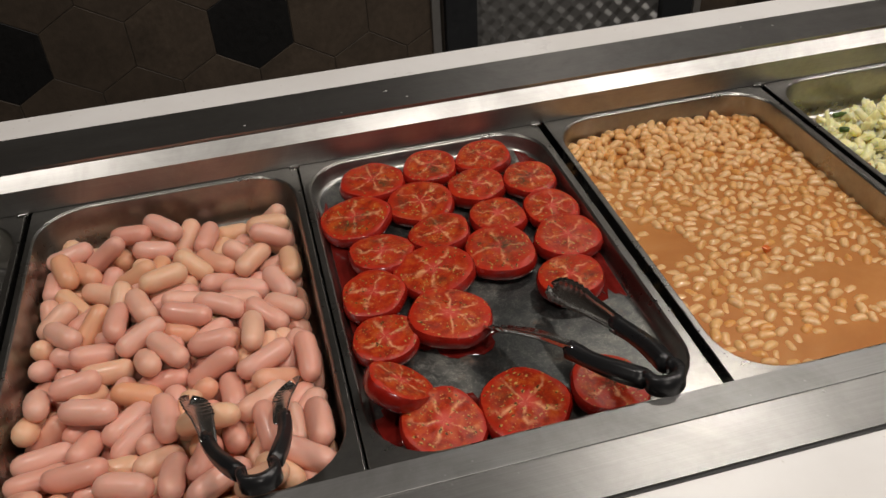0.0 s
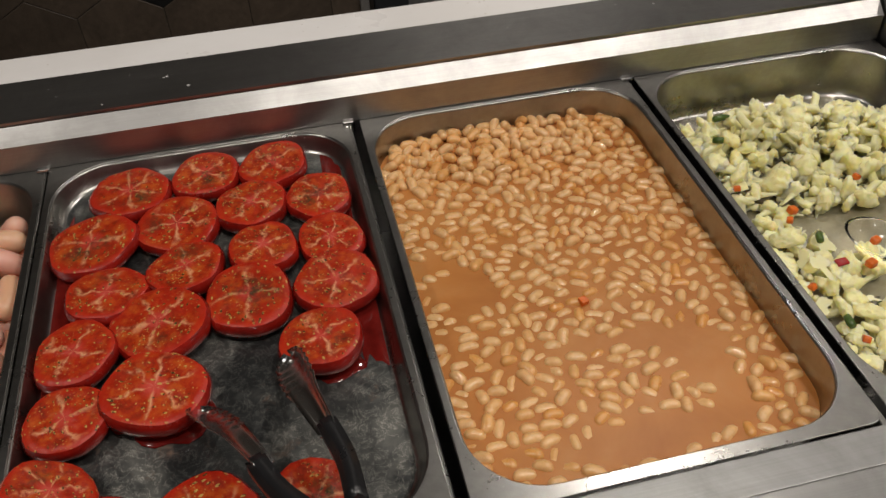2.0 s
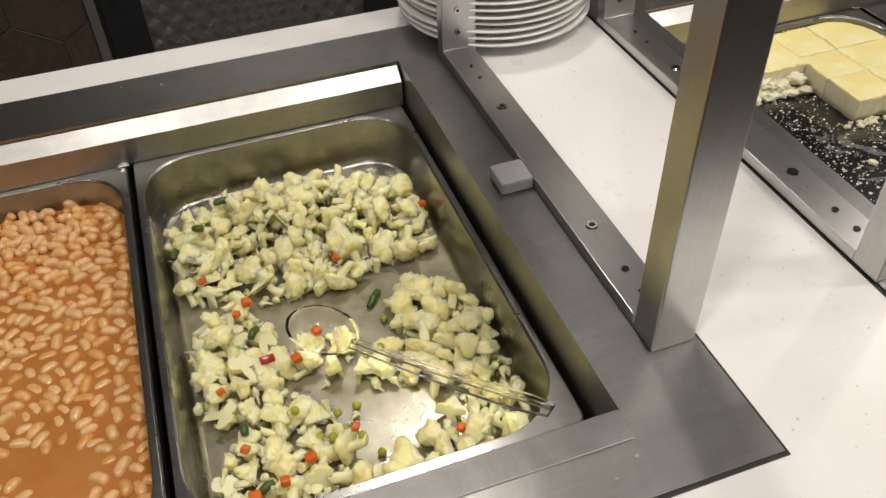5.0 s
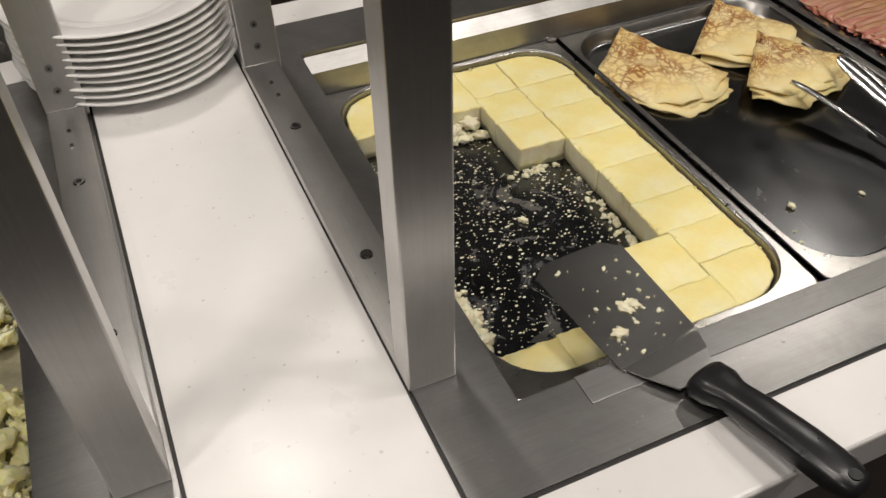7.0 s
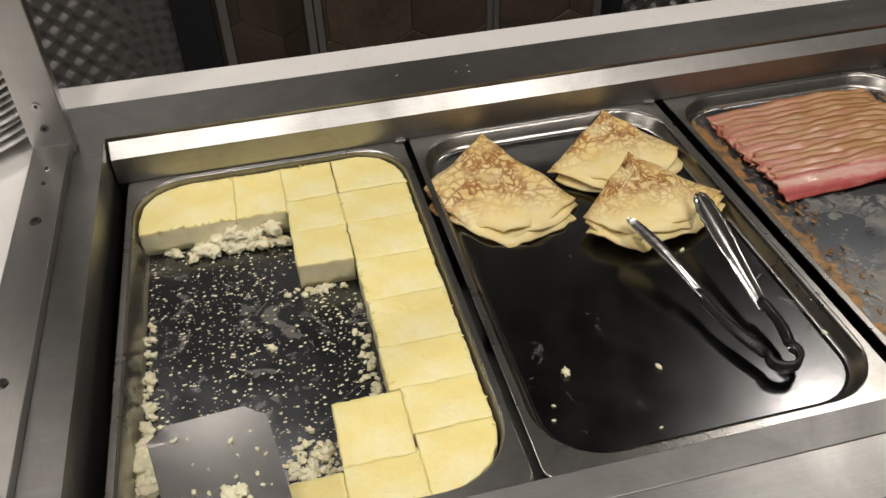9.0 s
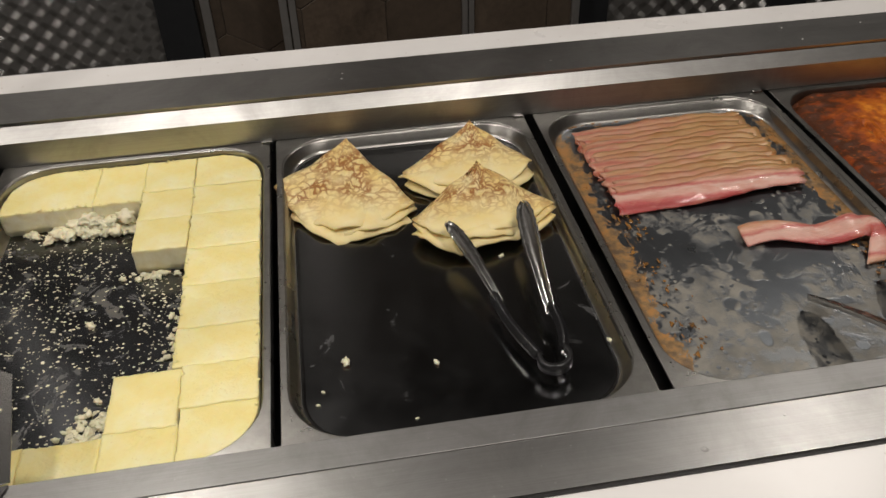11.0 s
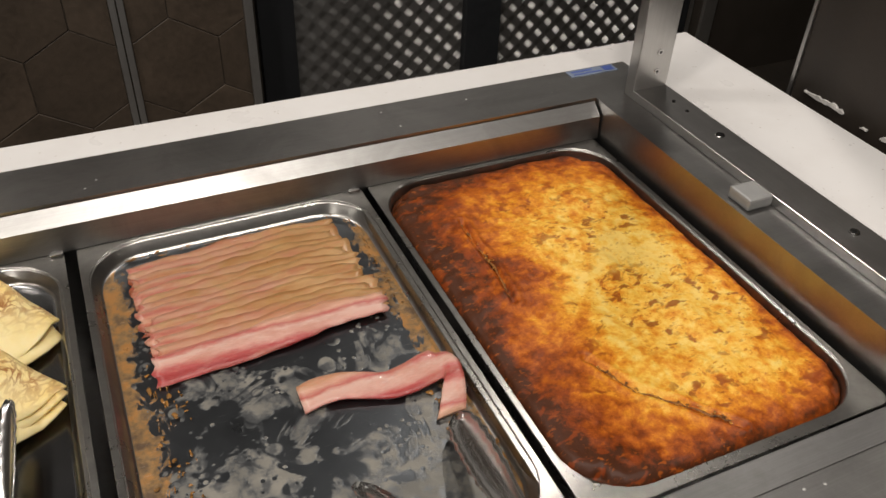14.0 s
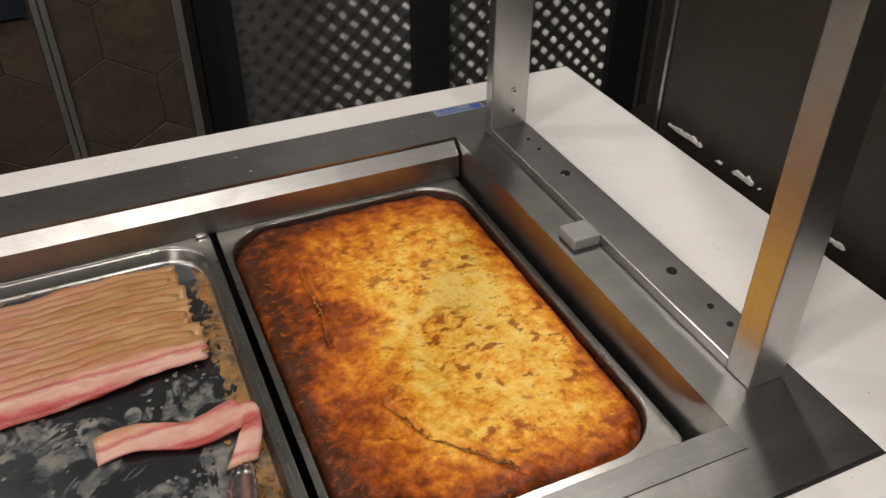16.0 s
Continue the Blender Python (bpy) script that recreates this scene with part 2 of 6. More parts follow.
def tomato_flesh():
    n = Nodes("grilled_tomato_cut_face")
    vec = n.place((1, 1, 1), True)
    x, y = n.axis(0), n.axis(1)
    ang = n.nt.nodes.new("ShaderNodeMath")
    ang.operation = "ARCTAN2"
    n.link(y, ang.inputs[0])
    n.link(x, ang.inputs[1])
    rad = n.math("SQRT", n.math("ADD", n.math("MULTIPLY", x, x), n.math("MULTIPLY", y, y)))
    rand = n.info.outputs["Random"]
    # pale ribs that fork out from the core between the seed chambers
    warp = n.math("MULTIPLY", n.math("SUBTRACT", n.noise(55.0, 2, 0.5, vec), 0.5), 3.6)
    half = n.math("ADD", 2.0, n.math("MULTIPLY", n.math("FLOOR", n.math("MULTIPLY", rand, 3.0)), 0.5))
    wave = n.math("ABSOLUTE", n.math("SINE", n.math("ADD", n.math("MULTIPLY", ang.outputs[0], half), warp)))
    ribs = n.math("MULTIPLY", n.ramp(n.math("ADD", wave, n.math("MULTIPLY", rad, 9.0)), (0.16, 1.0), (0.58, 0.0)), n.ramp(rad, (0.003, 0.7), (0.008, 1.0), (0.024, 0.9), (0.031, 0.0)))
    ribs = n.math("MULTIPLY", ribs, n.ramp(n.noise(190.0, 5, 0.65, vec), (0.38, 0.1), (0.54, 1.0)))
    broad = n.noise(42.0, 6, 0.65, vec)
    wall = n.ramp(broad, (0.30, (0.30, 0.012, 0.004)), (0.55, (0.43, 0.019, 0.006)), (0.75, (0.50, 0.045, 0.010)))
    gel = n.ramp(n.noise(95.0, 5, 0.65, vec), (0.30, (0.13, 0.014, 0.003)), (0.48, (0.34, 0.024, 0.005)), (0.66, (0.48, 0.085, 0.012)))
    chamber = n.math("MULTIPLY", n.ramp(rad, (0.005, 0.0), (0.010, 1.0), (0.027, 1.0), (0.033, 0.0)), n.ramp(n.noise(34.0, 3, 0.5, vec), (0.34, 0.35), (0.52, 1.0)))
    c = n.mix(chamber, wall, gel)
    c = n.mix(n.math("MULTIPLY", ribs, 0.92), c, (0.70, 0.33, 0.16))
    core = n.math("MULTIPLY", n.ramp(rad, (0.004, 1.0), (0.010, 0.0)), n.ramp(broad, (0.35, 0.2), (0.55, 1.0)))
    c = n.mix(n.math("MULTIPLY", core, 0.7), c, (0.56, 0.085, 0.062))
    seeds = n.math("MULTIPLY", n.ramp(n.cells(260.0, n.place((1, 1.6, 1), True)), (0.15, 1.0), (0.24, 0.0)), n.math("MULTIPLY", chamber, n.ramp(n.noise(80.0, 2, 0.5, vec), (0.46, 0.0), (0.52, 1.0))))
    c = n.mix(n.math("MULTIPLY", seeds, 0.8), c, (0.56, 0.30, 0.09))
    flecks = n.math("MULTIPLY", n.ramp(n.cells(260.0, n.place((1, 0.55, 1), True, (0, 0, 0.6))), (0.20, 1.0), (0.30, 0.0)), n.ramp(n.noise(60.0, 3, 0.6, vec), (0.38, 0.0), (0.48, 1.0)))
    c = n.mix(n.math("MULTIPLY", flecks, 0.9), c, n.ramp(n.noise(420.0, 1, 0.5, vec), (0.47, (0.040, 0.036, 0.010)), (0.53, (0.50, 0.32, 0.09))))
    # dried herbs and char where they lie thick
    char = n.math("MULTIPLY", n.ramp(n.noise(27.0, 4, 0.65, vec), (0.53, 0.0), (0.66, 1.0)), n.ramp(rad, (0.016, 1.0), (0.030, 0.0)))
    char = n.math("MULTIPLY", char, n.ramp(n.noise(260.0, 3, 0.6, vec), (0.36, 0.3), (0.52, 1.0)))
    c = n.mix(n.math("MULTIPLY", char, 0.88), c, (0.045, 0.034, 0.014))
    h = n.math("ADD", n.noise(130.0, 5, 0.65, vec), n.math("ADD", n.math("MULTIPLY", ribs, 0.5), n.math("MULTIPLY", chamber, -0.5)))
    return n.done(c, n.math("ADD", n.math("MULTIPLY", n.noise(140.0, 2, 0.5, vec), 0.3), 0.20), 0.0, n.bump(h, 0.45, 0.0018), sss=0.03, spec=0.35)


M["tomato_cut"] = tomato_flesh()
M["tomato_skin"] = plain("tomato_skin", (0.24, 0.009, 0.005), 0.25, 0, 0.4, 40.0, 0.12, sss=0.1, coat=0.4)


def spotted(name, base, tones, scale, rough=0.4, bump=0.3, **more):
    """A matte food surface: base colour broken up by blotches of the tones."""
    n = Nodes(name)
    vec = n.place((1, 1, 1), True)
    c = n.ramp(n.noise(scale, 5, 0.62, vec), *tones)
    c = n.mix(n.math("MULTIPLY", n.info.outputs["Random"], 0.35), c, base)
    return n.done(c, n.math("ADD", n.math("MULTIPLY", n.noise(scale * 3, 3, 0.5, vec), 0.2), rough - 0.1), 0.0, n.bump(n.noise(scale * 4, 4, 0.6, vec), bump, 0.0012), **more)


def bean_mat():
    n = Nodes("baked_bean_skin")
    vec = n.place((1, 1, 1), True)
    island = n.nt.nodes.new("ShaderNodeNewGeometry").outputs["Random Per Island"]
    pick = n.math("FRACT", n.math("ADD", n.info.outputs["Random"], n.math("MULTIPLY", island, 0.97)))
    c = n.ramp(pick, (0.0, (0.68, 0.40, 0.17)), (0.4, (0.74, 0.46, 0.21)), (0.8, (0.68, 0.37, 0.13)), (1.0, (0.64, 0.29, 0.07)))
    c = n.mix(n.ramp(n.noise(160.0, 3, 0.6, vec), (0.4, 0.0), (0.8, 0.5)), c, (0.48, 0.22, 0.07))
    return n.done(c, n.math("ADD", n.math("MULTIPLY", n.noise(200.0, 2, 0.5, vec), 0.2), 0.2), 0.0, n.bump(n.noise(220.0, 3, 0.5, vec), 0.15, 0.0006), sss=0.15, sss_r=(0.004, 0.002, 0.001), coat=0.3)


M["bean"] = bean_mat()


def sauce_mat():
    n = Nodes("thin_tomato_sauce")
    c = n.ramp(n.noise(14.0, 4, 0.55, None, 0.8), (0.3, (0.36, 0.125, 0.026)), (0.55, (0.43, 0.17, 0.042)), (0.75, (0.48, 0.22, 0.07)))
    return n.done(c, 0.4, 0.0, n.bump(n.noise(60.0, 3, 0.5), 0.12, 0.0012), spec=0.3, sss=0.1, sss_r=(0.008, 0.003, 0.001))


M["sauce"] = sauce_mat()
M["cauli"] = spotted("cauliflower_curd", (0.86, 0.80, 0.46), ((0.3, (0.90, 0.75, 0.30)), (0.5, (0.95, 0.84, 0.43)), (0.7, (0.96, 0.89, 0.57))), 60.0, 0.45, 0.9, sss=0.8, sss_r=(0.016, 0.013, 0.006))
M["cauli_stem"] = spotted("cauliflower_stalk", (0.70, 0.70, 0.40), ((0.3, (0.84, 0.80, 0.42)), (0.7, (0.92, 0.88, 0.60))), 40.0, 0.36, 0.3, sss=0.6, sss_r=(0.010, 0.009, 0.004))
M["carrot"] = plain("boiled_carrot", (0.62, 0.13, 0.012), 0.3, 0, 0.2, 60.0, 0.2, sss=0.15)
M["green"] = plain("boiled_green_bean", (0.055, 0.10, 0.018), 0.3, 0, 0.3, 50.0, 0.2)
M["pea"] = plain("boiled_pea", (0.33, 0.36, 0.03), 0.3, 0, 0.2, 60.0, 0.15, sss=0.1)
M["red_pepper"] = plain("red_pepper", (0.36, 0.012, 0.01), 0.2, 0, 0.2, 50.0, 0.1)


def egg_top():
    n = Nodes("egg_custard")
    vec = n.place((1, 1, 1), True)
    z = n.axis(2)
    c = n.ramp(n.noise(18.0, 5, 0.6), (0.32, (0.86, 0.71, 0.25)), (0.52, (0.89, 0.79, 0.37)), (0.68, (0.91, 0.85, 0.52)))
    pits = n.ramp(n.cells(240.0, vec), (0.06, 1.0), (0.16, 0.0))
    c = n.mix(n.math("MULTIPLY", pits, n.ramp(n.noise(30.0, 2), (0.5, 0.0), (0.65, 0.5))), c, (0.62, 0.38, 0.07))
    inside = n.ramp(n.noise(90.0, 5, 0.6, vec), (0.3, (0.80, 0.73, 0.46)), (0.7, (0.88, 0.84, 0.64)))
    side = n.ramp(n.math("ADD", z, 0.004), (0.0, 1.0), (0.0032, 0.0))
    c = n.mix(side, c, inside)
    h = n.math("ADD", n.noise(150.0, 4, 0.6, vec), n.math("MULTIPLY", pits, -0.6))
    return n.done(c, n.math("ADD", n.math("MULTIPLY", n.noise(50.0, 3), 0.25), 0.32), 0.0, n.bump(h, 0.6, 0.002), sss=0.2, sss_r=(0.006, 0.004, 0.0015))


M["egg"] = egg_top()
M["egg_torn"] = plain("torn_egg_custard", (0.86, 0.76, 0.36), 0.5, 0, 0.12, 120.0, 0.5, sss=0.15)
M["egg_crumb"] = plain("egg_crumb", (0.82, 0.76, 0.54), 0.5, 0, 0.15, 120.0, 0.5, sss=0.15)


def crepe_mat():
    n = Nodes("pancake")
    vec = n.place((1, 1, 1), False)
    warp = n.mix(0.035, n.coord.outputs["Object"], n.nt.nodes.new("ShaderNodeTexNoise").outputs["Color"], "ADD")
    lace = n.ramp(n.cells(80.0, warp, "DISTANCE_TO_EDGE", "Distance"), (0.05, 1.0), (0.22, 0.0))
    lace2 = n.ramp(n.cells(120.0, warp, "DISTANCE_TO_EDGE", "Distance"), (0.02, 1.0), (0.14, 0.0))
    where = n.ramp(n.math("ADD", n.axis(1), 0.05), (0.035, 0.0), (0.05, 0.4), (0.072, 1.0), (0.17, 1.0))
    patch = n.ramp(n.noise(22.0, 4, 0.6), (0.38, 0.35), (0.55, 1.0))
    base = n.ramp(n.noise(24.0, 5, 0.6), (0.3, (0.82, 0.63, 0.25)), (0.7, (0.86, 0.74, 0.42)))
    brown = n.math("MULTIPLY", n.math("MAXIMUM", lace, n.math("MULTIPLY", lace2, 0.2)), n.math("MULTIPLY", where, patch))
    c = n.mix(n.math("MULTIPLY", where, n.ramp(n.noise(30.0, 4), (0.4, 0.0), (0.62, 0.35))), base, (0.62, 0.36, 0.09))
    c = n.mix(n.math("MULTIPLY", brown, 0.92), c, (0.30, 0.105, 0.020))
    return n.done(c, n.math("ADD", n.math("MULTIPLY", n.noise(60.0, 3), 0.25), 0.33), 0.0, n.bump(n.noise(120.0, 4), 0.3, 0.001), sss=0.15, sss_r=(0.005, 0.003, 0.001))


M["crepe"] = crepe_mat()


def bacon_mat():
    n = Nodes("boiled_bacon")
    vec = n.place((1, 1, 1), True)
    long = n.place((0.35, 1, 1), True)
    y = n.math("ADD", n.axis(1), n.math("MULTIPLY", n.math("SUBTRACT", n.noise(26.0, 5, 0.65, long), 0.5), 0.034))
    bands = n.ramp(n.math("ADD", n.math("MULTIPLY", y, 26.0), 0.5), (0.0, (0.40, 0.05, 0.045)), (0.10, (0.56, 0.13, 0.12)), (0.20, (0.60, 0.30, 0.23)), (0.33, (0.58, 0.28, 0.21)), (0.45, (0.42, 0.10, 0.09)), (0.6, (0.54, 0.29, 0.21)), (0.8, (0.46, 0.18, 0.12)), (1.0, (0.40, 0.17, 0.09)))
    tan = n.math("ADD", n.noise(22.0, 4, 0.6, vec), n.math("ADD", n.math("MULTIPLY", n.axis(0), 1.7), n.math("MULTIPLY", n.info.outputs["Random"], 0.10)))
    c = n.mix(n.ramp(tan, (0.36, 0.18), (0.64, 0.84)), bands, n.ramp(n.noise(60.0, 4, 0.6, long), (0.35, (0.34, 0.17, 0.045)), (0.65, (0.50, 0.31, 0.13))))
    c = n.mix(n.ramp(n.noise(75.0, 5, 0.7, long), (0.56, 0.0), (0.68, 0.5)), c, (0.36, 0.11, 0.05))
    c = n.mix(n.ramp(n.math("ADD", n.axis(1), 0.018), (0.001, 0.9), (0.007, 0.0)), c, (0.26, 0.065, 0.025))
    return n.done(c, n.math("ADD", n.math("MULTIPLY", n.noise(90.0, 3, 0.5, vec), 0.35), 0.18), 0.0, n.bump(n.noise(110.0, 5, 0.65, long), 0.55, 0.002), sss=0.15, sss_r=(0.006, 0.002, 0.0015), coat=0.3, coat_rough=0.22)


M["bacon"] = bacon_mat()


def fresh_bacon():
    n = Nodes("glossy_streaky_bacon")
    vec = n.place((0.4, 1, 1), True)
    y = n.math("ADD", n.axis(1), n.math("MULTIPLY", n.math("SUBTRACT", n.noise(30.0, 5, 0.65, vec), 0.5), 0.030))
    c = n.ramp(n.math("PINGPONG", n.math("ADD", n.math("MULTIPLY", y, 24.0), 0.5), 1.0), (0.0, (0.30, 0.030, 0.028)), (0.16, (0.42, 0.075, 0.070)), (0.32, (0.60, 0.33, 0.27)), (0.52, (0.62, 0.40, 0.33)), (0.64, (0.44, 0.11, 0.095)), (0.80, (0.62, 0.36, 0.26)), (1.0, (0.48, 0.24, 0.13)))
    c = n.mix(n.ramp(n.noise(55.0, 5, 0.65, vec), (0.50, 0.0), (0.66, 0.6)), c, (0.47, 0.20, 0.14))
    return n.done(c, n.math("ADD", n.math("MULTIPLY", n.noise(90.0, 3, 0.5, vec), 0.4), 0.22), 0.0, n.bump(n.noise(80.0, 5, 0.65, vec), 0.6, 0.003), sss=0.15, sss_r=(0.006, 0.002, 0.0015), coat=0.1)


M["bacon_fresh"] = fresh_bacon()


def bake_mat():
    n = Nodes("browned_cheese_bake")
    x, y = n.axis(0), n.axis(1)
    broad, mid, fine = n.noise(9.0, 5, 0.6, None, 0.4), n.noise(26.0, 5, 0.65), n.noise(75.0, 6, 0.7)
    # oven browning: a pale middle towards one side, a browned rim all round
    away = n.math("ADD", n.math("POWER", n.math("ABSOLUTE", n.math("DIVIDE", n.math("SUBTRACT", x, 0.055), 0.20)), 2.0), n.math("POWER", n.math("ABSOLUTE", n.math("DIVIDE", n.math("ADD", y, 0.03), 0.31)), 2.0))
    rim = n.math("ADD", n.math("POWER", n.math("DIVIDE", n.math("ABSOLUTE", x), 0.152), 9.0), n.math("POWER", n.math("DIVIDE", n.math("ABSOLUTE", y), 0.243), 9.0))
    tone = n.math("ADD", n.math("ADD", n.math("MULTIPLY", away, 0.64), 0.08), n.math("MULTIPLY", rim, 0.62))
    burn = n.math("ADD", n.math("POWER", n.math("ABSOLUTE", n.math("DIVIDE", n.math("ADD", x, 0.075), 0.055)), 2.0), n.math("POWER", n.math("ABSOLUTE", n.math("DIVIDE", n.math("ADD", y, 0.015), 0.13)), 2.0))
    burn = n.math("MULTIPLY", n.ramp(burn, (0.0, 1.0), (1.0, 0.0)), n.ramp(n.noise(15.0, 4, 0.6), (0.35, 0.2), (0.6, 1.0)))
    tone = n.math("ADD", tone, n.math("MULTIPLY", burn, 0.33))
    tone = n.math("ADD", tone, n.math("MULTIPLY", n.math("SUBTRACT", broad, 0.5), 0.55))
    tone = n.math("ADD", tone, n.math("MULTIPLY", n.math("SUBTRACT", mid, 0.5), 0.65))
    tone = n.math("ADD", tone, n.math("MULTIPLY", n.math("SUBTRACT", fine, 0.5), 1.25))
    side = n.ramp(n.math("ADD", n.math("MULTIPLY", x, 3.3), 0.5), (0.0, 1.0), (0.10, 0.85), (0.36, 0.0))
    tone = n.math("ADD", tone, n.math("MULTIPLY", side, n.ramp(n.noise(8.0, 4, 0.6), (0.35, 0.06), (0.60, 0.18))))
    c = n.ramp(tone, (0.0, (0.86, 0.59, 0.15)), (0.16, (0.82, 0.47, 0.065)), (0.34, (0.70, 0.27, 0.018)), (0.54, (0.47, 0.12, 0.008)), (0.76, (0.23, 0.043, 0.003)), (1.0, (0.06, 0.016, 0.004)))
    spots = n.math("MULTIPLY", n.ramp(n.noise(58.0, 3, 0.5, n.place((1, 1.5, 1)), 0.4), (0.565, 0.0), (0.635, 1.0)), n.ramp(n.noise(10.0, 3), (0.40, 0.15), (0.52, 1.0)))
    c = n.mix(n.math("MULTIPLY", spots, 0.82), c, (0.24, 0.043, 0.004))
    fleck = n.math("MULTIPLY", n.ramp(n.noise(130.0, 3, 0.55, n.place((1, 1.6, 1)), 0.3), (0.60, 0.0), (0.66, 1.0)), n.ramp(n.noise(14.0, 3), (0.36, 0.2), (0.56, 1.0)))
    c = n.mix(n.math("MULTIPLY", fleck, 0.7), c, (0.42, 0.10, 0.006))
    h = n.math("ADD", n.math("MULTIPLY", fine, 1.0), n.math("MULTIPLY", mid, 0.8))
    return n.done(c, n.math("ADD", n.math("MULTIPLY", n.noise(40.0, 4), 0.3), 0.30), 0.0, n.bump(h, 0.5, 0.0025), sss=0.05, spec=0.3)


M["bake"] = bake_mat()
M["bake_inside"] = plain("bake_inside", (0.22, 0.085, 0.014), 0.6, 0, 0.85, 160.0, 0.6)
M["bake_crumb"] = plain("crumbled_bake", (0.48, 0.22, 0.035), 0.6, 0, 0.6, 160.0, 0.6)
M["clear_plastic"] = plain("clear_plastic", (0.96, 0.95, 0.92), 0.09, 0, 0.02, 20.0, 0.01, trans=1.0, ior=1.32)


def pan_stained(name, film_a, film_b, amount, base, size=30.0, holed=1.0):
    """A steel pan floor under a wet, patchy film of cooking juices."""
    n = Nodes(name)
    film = n.ramp(n.noise(size, 7, 0.7, n.place(), 1.2), (0.52 - amount, 0.0), (0.60 - amount, 1.0))
    broad = n.ramp(n.noise(7.0, 4, 0.6), (0.36, 0.0), (0.52, 1.0))
    holes = n.ramp(n.noise(75.0, 3, 0.55, n.place((1, 1.4, 1)), 0.5), (0.37, 1.0 - holed), (0.43, 1.0))
    film = n.math("MULTIPLY", n.math("MULTIPLY", film, holes), broad)
    c = n.mix(film, base, n.ramp(n.noise(45.0, 5), (0.35, film_a), (0.65, film_b)))
    scratch = n.ramp(n.noise(9.0, 4, 0.7, n.place((6, 90, 20), False, (0, 0, 0.5))), (0.60, 0.0), (0.70, 1.0))
    c = n.mix(n.math("MULTIPLY", scratch, 0.25), c, (0.5, 0.5, 0.49))
    metal = n.math("SUBTRACT", 1.0, n.math("MULTIPLY", film, 0.7))
    r = n.math("ADD", 0.13, n.math("ADD", n.math("MULTIPLY", film, 0.2), n.math("MULTIPLY", n.noise(30.0, 4), 0.14)))
    return n.done(c, r, metal, n.bump(n.math("ADD", film, n.math("MULTIPLY", n.noise(90.0, 3), 0.2)), 0.03, 0.001))




def scummy_floor():
    """A dark wet pan floor with pale scum in fine threads and a few brown smears."""
    n = Nodes("wet_tomato_pan")
    thread = n.math("ABSOLUTE", n.math("SUBTRACT", n.noise(75.0, 6, 0.68, n.place(), 1.6), 0.5))
    thread = n.ramp(thread, (0.004, 1.0), (0.030, 0.0))
    cloud = n.ramp(n.noise(17.0, 5, 0.62, n.place(), 0.6), (0.44, 0.0), (0.66, 1.0))
    smear = n.math("MULTIPLY", n.ramp(n.noise(28.0, 5, 0.65), (0.58, 0.0), (0.68, 1.0)), n.ramp(n.noise(130.0, 4, 0.6), (0.40, 0.3), (0.60, 1.0)))
    film = n.math("MAXIMUM", n.math("MULTIPLY", thread, n.math("ADD", n.math("MULTIPLY", cloud, 0.8), 0.2)), n.math("MULTIPLY", cloud, 0.38))
    # dark base: the dark room mirrored in bare steel, put into the colour
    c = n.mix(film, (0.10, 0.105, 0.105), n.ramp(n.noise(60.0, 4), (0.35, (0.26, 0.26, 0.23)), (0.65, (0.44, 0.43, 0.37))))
    c = n.mix(n.math("MULTIPLY", smear, 0.7), c, (0.24, 0.14, 0.09))
    metal = n.math("SUBTRACT", 0.9, n.math("MAXIMUM", n.math("MULTIPLY", film, 0.8), n.math("MULTIPLY", smear, 0.7)))
    r = n.math("ADD", 0.24, n.math("ADD", n.math("MULTIPLY", film, 0.25), n.math("MULTIPLY", n.noise(30.0, 4), 0.14)))
    return n.done(c, r, metal, n.bump(n.math("ADD", film, n.math("MULTIPLY", n.noise(90.0, 3), 0.2)), 0.05, 0.001))


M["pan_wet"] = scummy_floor()


